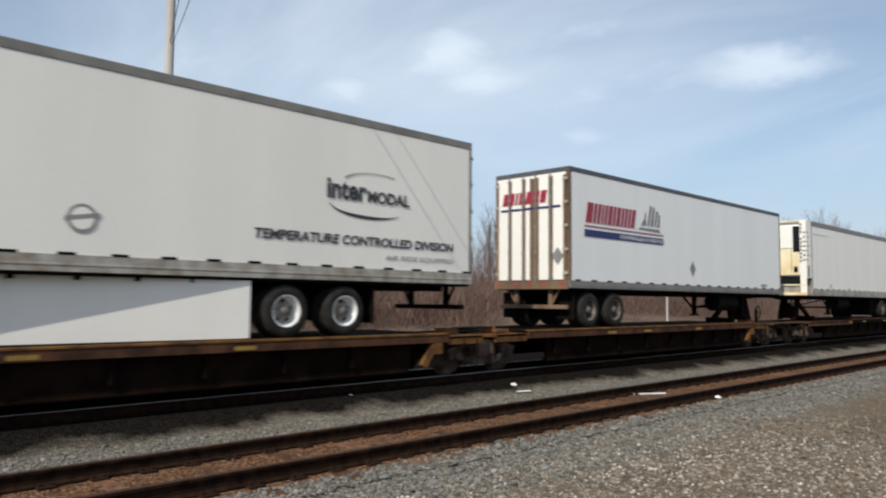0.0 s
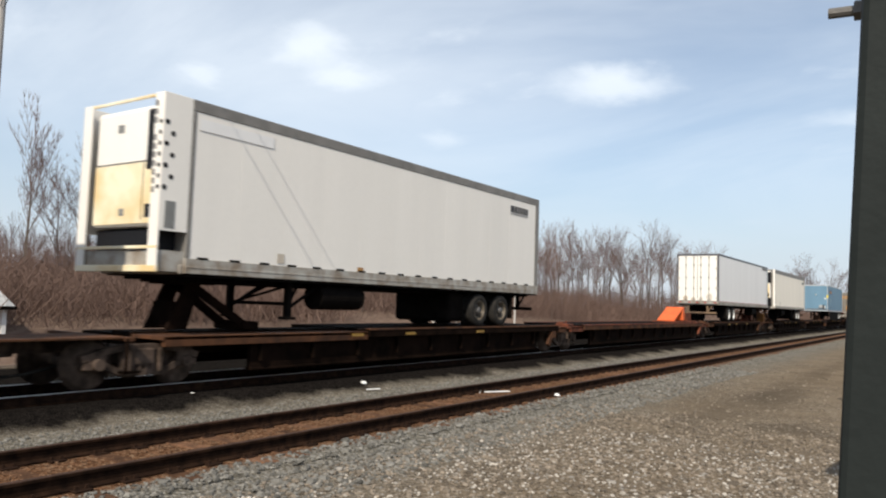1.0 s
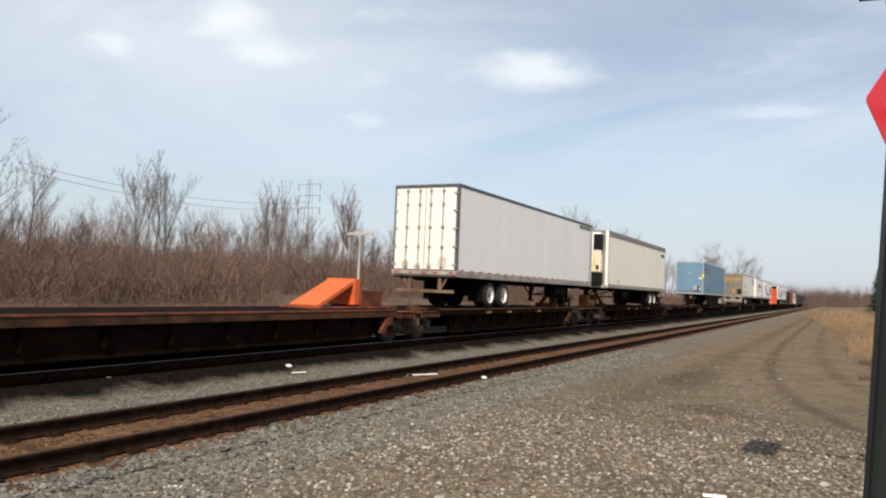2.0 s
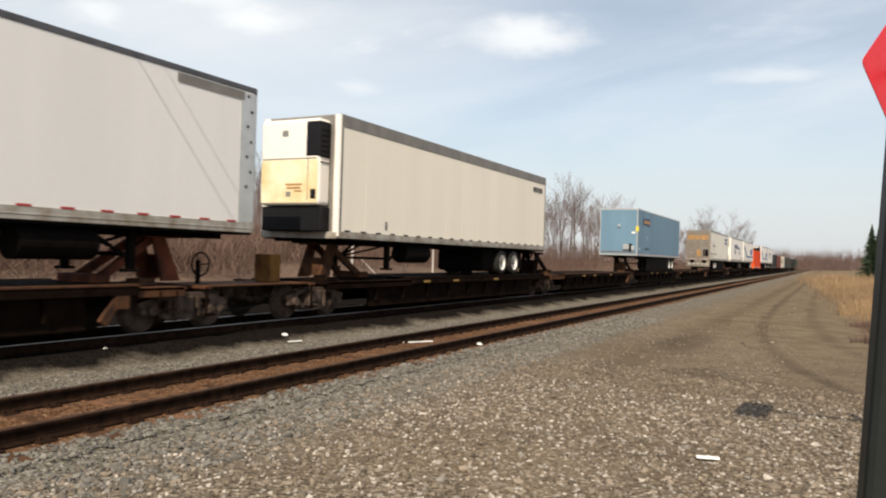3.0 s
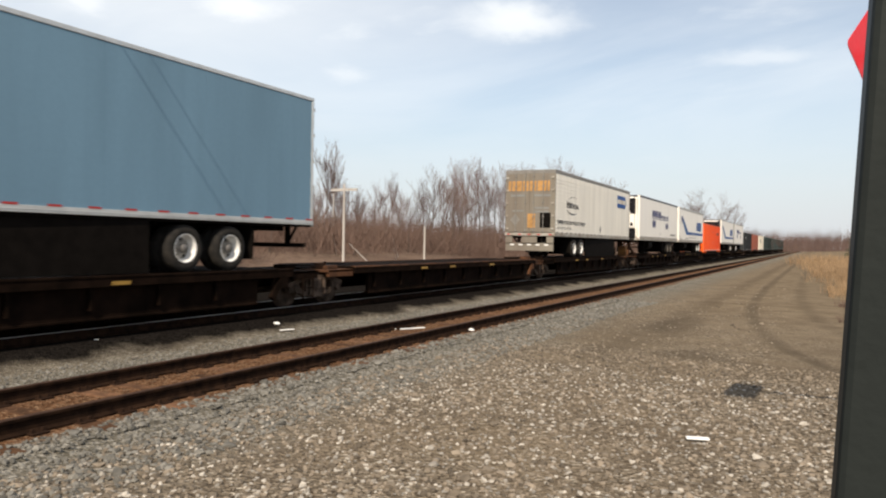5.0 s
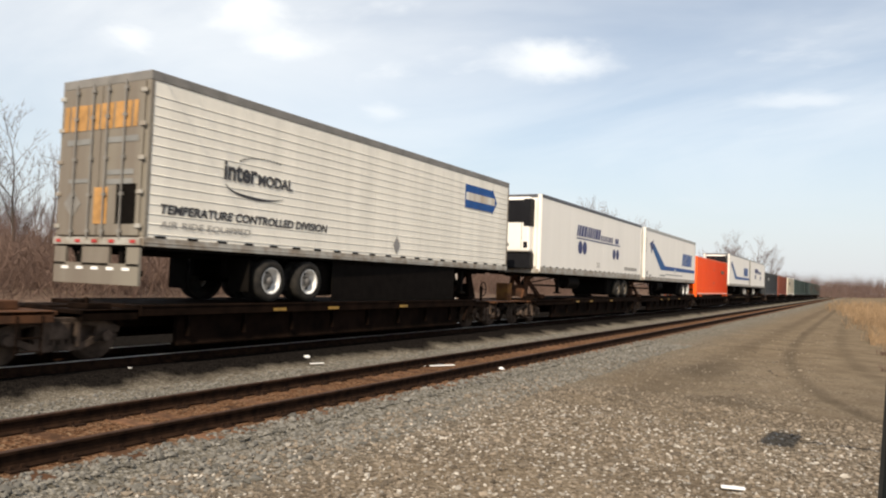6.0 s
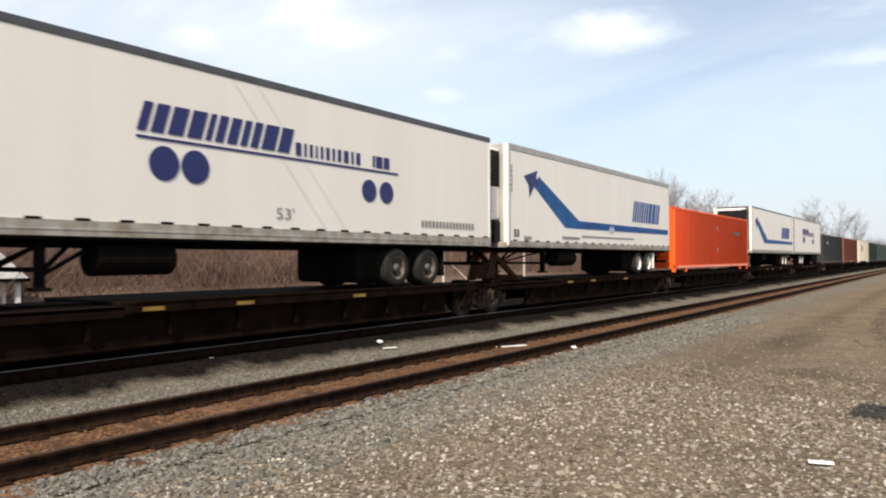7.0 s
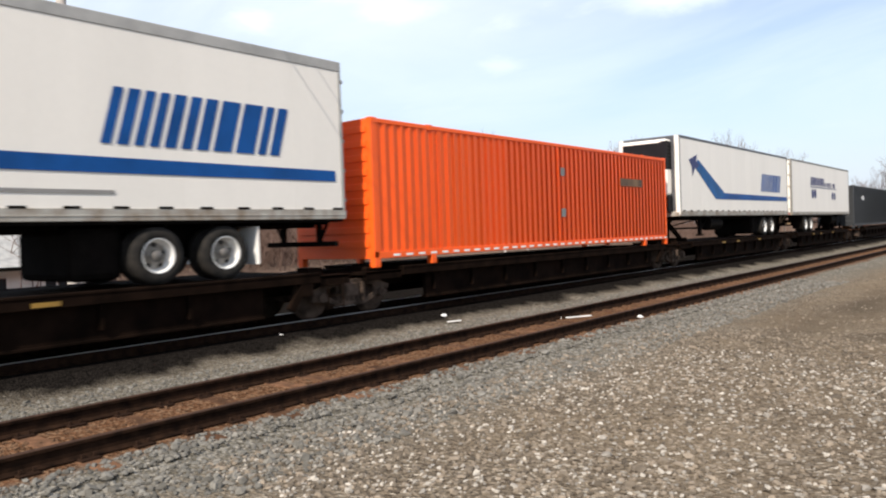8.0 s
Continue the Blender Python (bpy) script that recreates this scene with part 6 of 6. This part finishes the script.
# ---- poles and wires beyond the train ----
def wood_pole(az, dist, elev_top, r, arm=0.0, name="utility_pole", label="pale wooden utility pole"):
    x, y = polar(az, dist)
    g = ground_height(x, y)
    top = 1.71 + dist * math.tan(radians(elev_top))
    root = tagged(new(name), label, "utility pole", "poles beyond the train")
    root.location = (x, y, g)
    part("shaft", tube(bmesh.new(), (0, 0, -0.2), (0, 0, top - g), r, r * 0.72, 14), M["pole_wood"], root)
    if arm:
        part("cross_arm", boxes((-arm * 0.87, arm * 0.87, -0.06, 0.06, top - g - 0.4, top - g - 0.26)), M["pole_wood"], root)
    return x, y, top


px, py, ptop = wood_pole(-65.6, 24, 25.5, 0.17)
wood_pole(-34.3, 44, 4.3, 0.085, 1.05)
wood_pole(-28.1, 50, 1.2, 0.08)
wood_pole(-35.1, 78, 3.6, 0.08)


def wire(a, b, sag, r, label):
    bm = bmesh.new()
    a, b = Vector(a), Vector(b)
    n = 16
    pts = [a.lerp(b, i / n) - Vector((0, 0, sag * 4 * (i / n) * (1 - i / n))) for i in range(n + 1)]
    for p, q in zip(pts, pts[1:]):
        tube(bm, p, q, r, n=5, caps=False)
    return tagged(part("power_cable", bm, M["cable"]), label, "cable", "cables on the poles")


zw = 1.71 + 24 * math.tan(radians(18.3))
wire((px, py, zw), (18.0, -3.2, 8.9), 0.15, 0.012, "black service cable crossing high over the tracks")
wire((px, py + 0.1, zw), (18.0, -1.6, 8.9), 0.15, 0.010, "black service cable crossing high over the tracks")
near_pole = tagged(new("utility_pole"), "wooden utility pole carrying the crossing cables", "utility pole", "poles beyond the train")
near_pole.location = (18.1, -2.4, ground_height(18.1, -2.4))
part("shaft", tube(bmesh.new(), (0, 0, -0.2), (0, 0, 10.0), 0.17, 0.12, 14), M["pole_wood"], near_pole)
part("cross_arm", boxes((-0.06, 0.06, -1.1, 1.1, 8.3, 8.42)), M["pole_wood"], near_pole)
wire((px, py, ptop - 0.4), (-18, -30, ptop), 0.8, 0.016, "thin power cable along the poles")
wire((*polar(-58, 70), 10.6), (*polar(-38.3, 120), 14.5), 1.4, 0.02, "thin power cable before the woods")
wire((*polar(-58, 70), 10.0), (*polar(-38.3, 120), 13.5), 1.4, 0.02, "thin power cable before the woods")
tx, ty = polar(-38.3, 120)
pylon = tagged(new("lattice_pylon"), "slim grey steel power pylon among bare trees", "pylon")
pylon.location = (tx, ty, 0)
for u, v in ((-0.7, -0.7), (-0.7, 0.7), (0.7, -0.7), (0.7, 0.7)):
    part("pylon_leg", beam(bmesh.new(), (u * 1.3, v * 1.3, 0), (u * 0.3, v * 0.3, 18.2), 0.06, 0.06), M["haz"], pylon)
for z in (13.5, 15.5, 17.3):
    part("pylon_arm", boxes((-2.2, 2.2, -0.04, 0.04, z, z + 0.07), (-2.2, -2.1, -0.05, 0.05, z - 1.0, z), (2.1, 2.2, -0.05, 0.05, z - 1.0, z)), M["haz"], pylon)

# ---- low white house beyond the train ----
house = tagged(new("house"), "low white-sided house with a grey shingle roof", "house")
hx, hy = polar(-67.3, 31)
hy -= 2.3
house.matrix_basis = pose(hx, hy, -0.75, 0, 0, 0)
part("wall", boxes((-3.2, 3.2, -6.5, 2.3, 0.0, 2.0), bevel=0.02), M["bld"], house)
bm = bmesh.new()
rv = [bm.verts.new(p) for p in ((3.7, -7, 1.85), (3.7, 2.8, 1.85), (-3.7, 2.8, 1.85), (-3.7, -7, 1.85), (0, -6.6, 3.9), (0, 2.4, 3.9))]
for f in ((0, 1, 5, 4), (2, 3, 4, 5), (1, 2, 5), (3, 0, 4), (3, 2, 1, 0)):
    bm.faces.new([rv[i] for i in f])
bmesh.ops.recalc_face_normals(bm, faces=bm.faces)
part("roof", bm, M["roof"], house)
part("gutter", boxes((3.66, 3.78, -7, 2.8, 1.76, 1.88)), M["frame"], house)
for y in (-5, -2.6, -0.6, 1.3):
    wdw = part("window", boxes((3.2, 3.24, y - 0.45, y + 0.45, 0.75, 1.6), bevel=0.01), M["litter"], house)
    part("pane", boxes((3.24, 3.25, y - 0.36, y - 0.03, 0.82, 1.53), (3.24, 3.25, y + 0.03, y + 0.36, 0.82, 1.53)), M["pane"], wdw)
for y in (-6.7, -3.8, 2.5):
    part("porch_post", boxes((3.45, 3.6, y - 0.07, y + 0.07, 0, 1.8)), M["bld"], house)

# ---- the post and the red marker beside the walk ----
post = tagged(new("steel_post"), "dark green-grey steel post with a bolt through it", "post")
post.matrix_basis = pose(6.745, 1.35, 0, 0, 2.8, 0)
part("shaft", boxes((-0.095, 0.095, -0.09, 0.09, -0.35, 3.2), bevel=0.012), M["post"], post)
bm = tube(bmesh.new(), (-0.15, 0, 2.205), (-0.09, 0, 2.205), 0.009, n=10)
tube(bm, (-0.112, 0, 2.205), (-0.092, 0, 2.205), 0.017, n=6)
part("bolt", bm, M["hub"], post)

sign = tagged(new("red_marker_sign"), "red diamond marker plate on an arm of a dark steel stake", "sign")
sx_, sy_ = polar(3.2, 7.0)
sign.matrix_basis = pose(sx_, sy_, 0, 0, 0, 60)
pts = []
R_, c_ = 0.47, 0.05
for k in range(4):
    for j in range(5):
        a = math.pi / 2 * k + math.pi / 4 * (j - 2) / 2
        ctr = Vector((math.cos(math.pi / 2 * k), math.sin(math.pi / 2 * k))) * (R_ - c_ * 1.414)
        pts.append((ctr.x + c_ * math.cos(a), ctr.y + c_ * math.sin(a)))
part("plate", plates([pts], 0.006, Matrix.Translation((0, -0.03, 3.31)) @ END), M["sign_red"], sign)
part("stake", boxes((0.62, 0.68, -1.15, -1.10, -0.4, 3.7), bevel=0.006), M["post"], sign)
part("arm", beam(bmesh.new(), (0, 0, 3.31), (0.65, -1.12, 3.31), 0.04, 0.05), M["post"], sign)

# ---- litter on the ballast ----
def litter_piece(kind, x, y, z, size, rot, label):
    bm = bmesh.new()
    if kind == "strip":
        box(bm, -size / 2, size / 2, -0.035, 0.035, 0, 0.02, bevel=0.006)
    else:
        bmesh.ops.create_icosphere(bm, subdivisions=2, radius=size / 2)
        for v in bm.verts:
            v.co *= 0.75 + 0.5 * noise.noise(v.co * 9 / size * 0.3 + Vector((x, y, 0)))
            v.co.z = max(v.co.z * 0.6 + size * 0.25, 0)
    ob = tagged(part("litter", bm, M["litter"]), label, "litter", "litter on the ground")
    ob.matrix_basis = pose(x, y, z, 0, 0, rot)


litter_piece("strip", -1.05, 14.0, -0.165, 0.62, 62, "white plastic strip lying between rusty rails")
litter_piece("lump", -1.30, 13.7, -0.2, 0.10, 10, "pale crumpled scrap between rusty rails")
litter_piece("lump", 0.13, 14.45, -0.2, 0.17, 0, "white crumpled scrap beside the rusty rail")
litter_piece("strip", 5.67, 7.7, -0.2, 0.22, 15, "white plastic strip lying on the gravel")
litter_piece("lump", -4.5, 13.7, -0.3, 0.20, 0, "grey-white scrap beside the train's track")
litter_piece("strip", -3.95, 13.4, -0.33, 0.35, 70, "white plastic strip beside the train's track")
litter_piece("lump", -5.05, 9.3, -0.24, 0.16, 0, "white scrap beside the polished rail")
litter_piece("lump", -1.95, 9.9, -0.25, 0.10, 0, "white scrap on the grey ballast")

# ---- ties ----
def tie_mesh(half_len):
    bm = boxes((-half_len, half_len, -0.11, 0.11, -0.33, -0.172), bevel=0.012)
    me = bpy.data.meshes.new("tie")
    bm.to_mesh(me)
    bm.free()
    me.materials.append(M["tie"])
    return me


bm = boxes((-0.165, 0.165, -0.09, 0.09, -0.172, -0.154), bevel=0.004)
for sx in (-1, 1):
    for dy in (-0.055, 0.055):
        box(bm, *sorted((sx * 0.085, sx * 0.115)), dy - 0.014, dy + 0.014, -0.152, -0.118)
plate_me = bpy.data.meshes.new("tie_plate")
bm.to_mesh(plate_me)
bm.free()
plate_me.materials.append(M["plate_steel"])

for root, xc, half, y1 in ((near_track, XN, 1.22, 110), (far_track, XF, 1.22, 60)):
    me = tie_mesh(half)
    y, k = 0.5, 0
    while y < y1:
        t = new("tie", me)
        t.parent = root
        t.matrix_basis = pose(xc + rng.uniform(-0.04, 0.04), y, rng.uniform(-0.02, 0.006) if xc == XN else -0.05, 0, 0, rng.uniform(-1.2, 1.2))
        if xc == XN and y < 74:
            for sx in (-1, 1):
                p = new("tie_plate", plate_me)
                p.parent, p.location = root, (xc + sx * GN, y, 0)
        y += 0.51


def motions():
    for thing, s in MOVING:
        walk(thing, [(t, pose(XT, s - SPEED * t, 0)) for t in (0.0, 2.0, 4.0, 6.0, 8.0)])


motions()
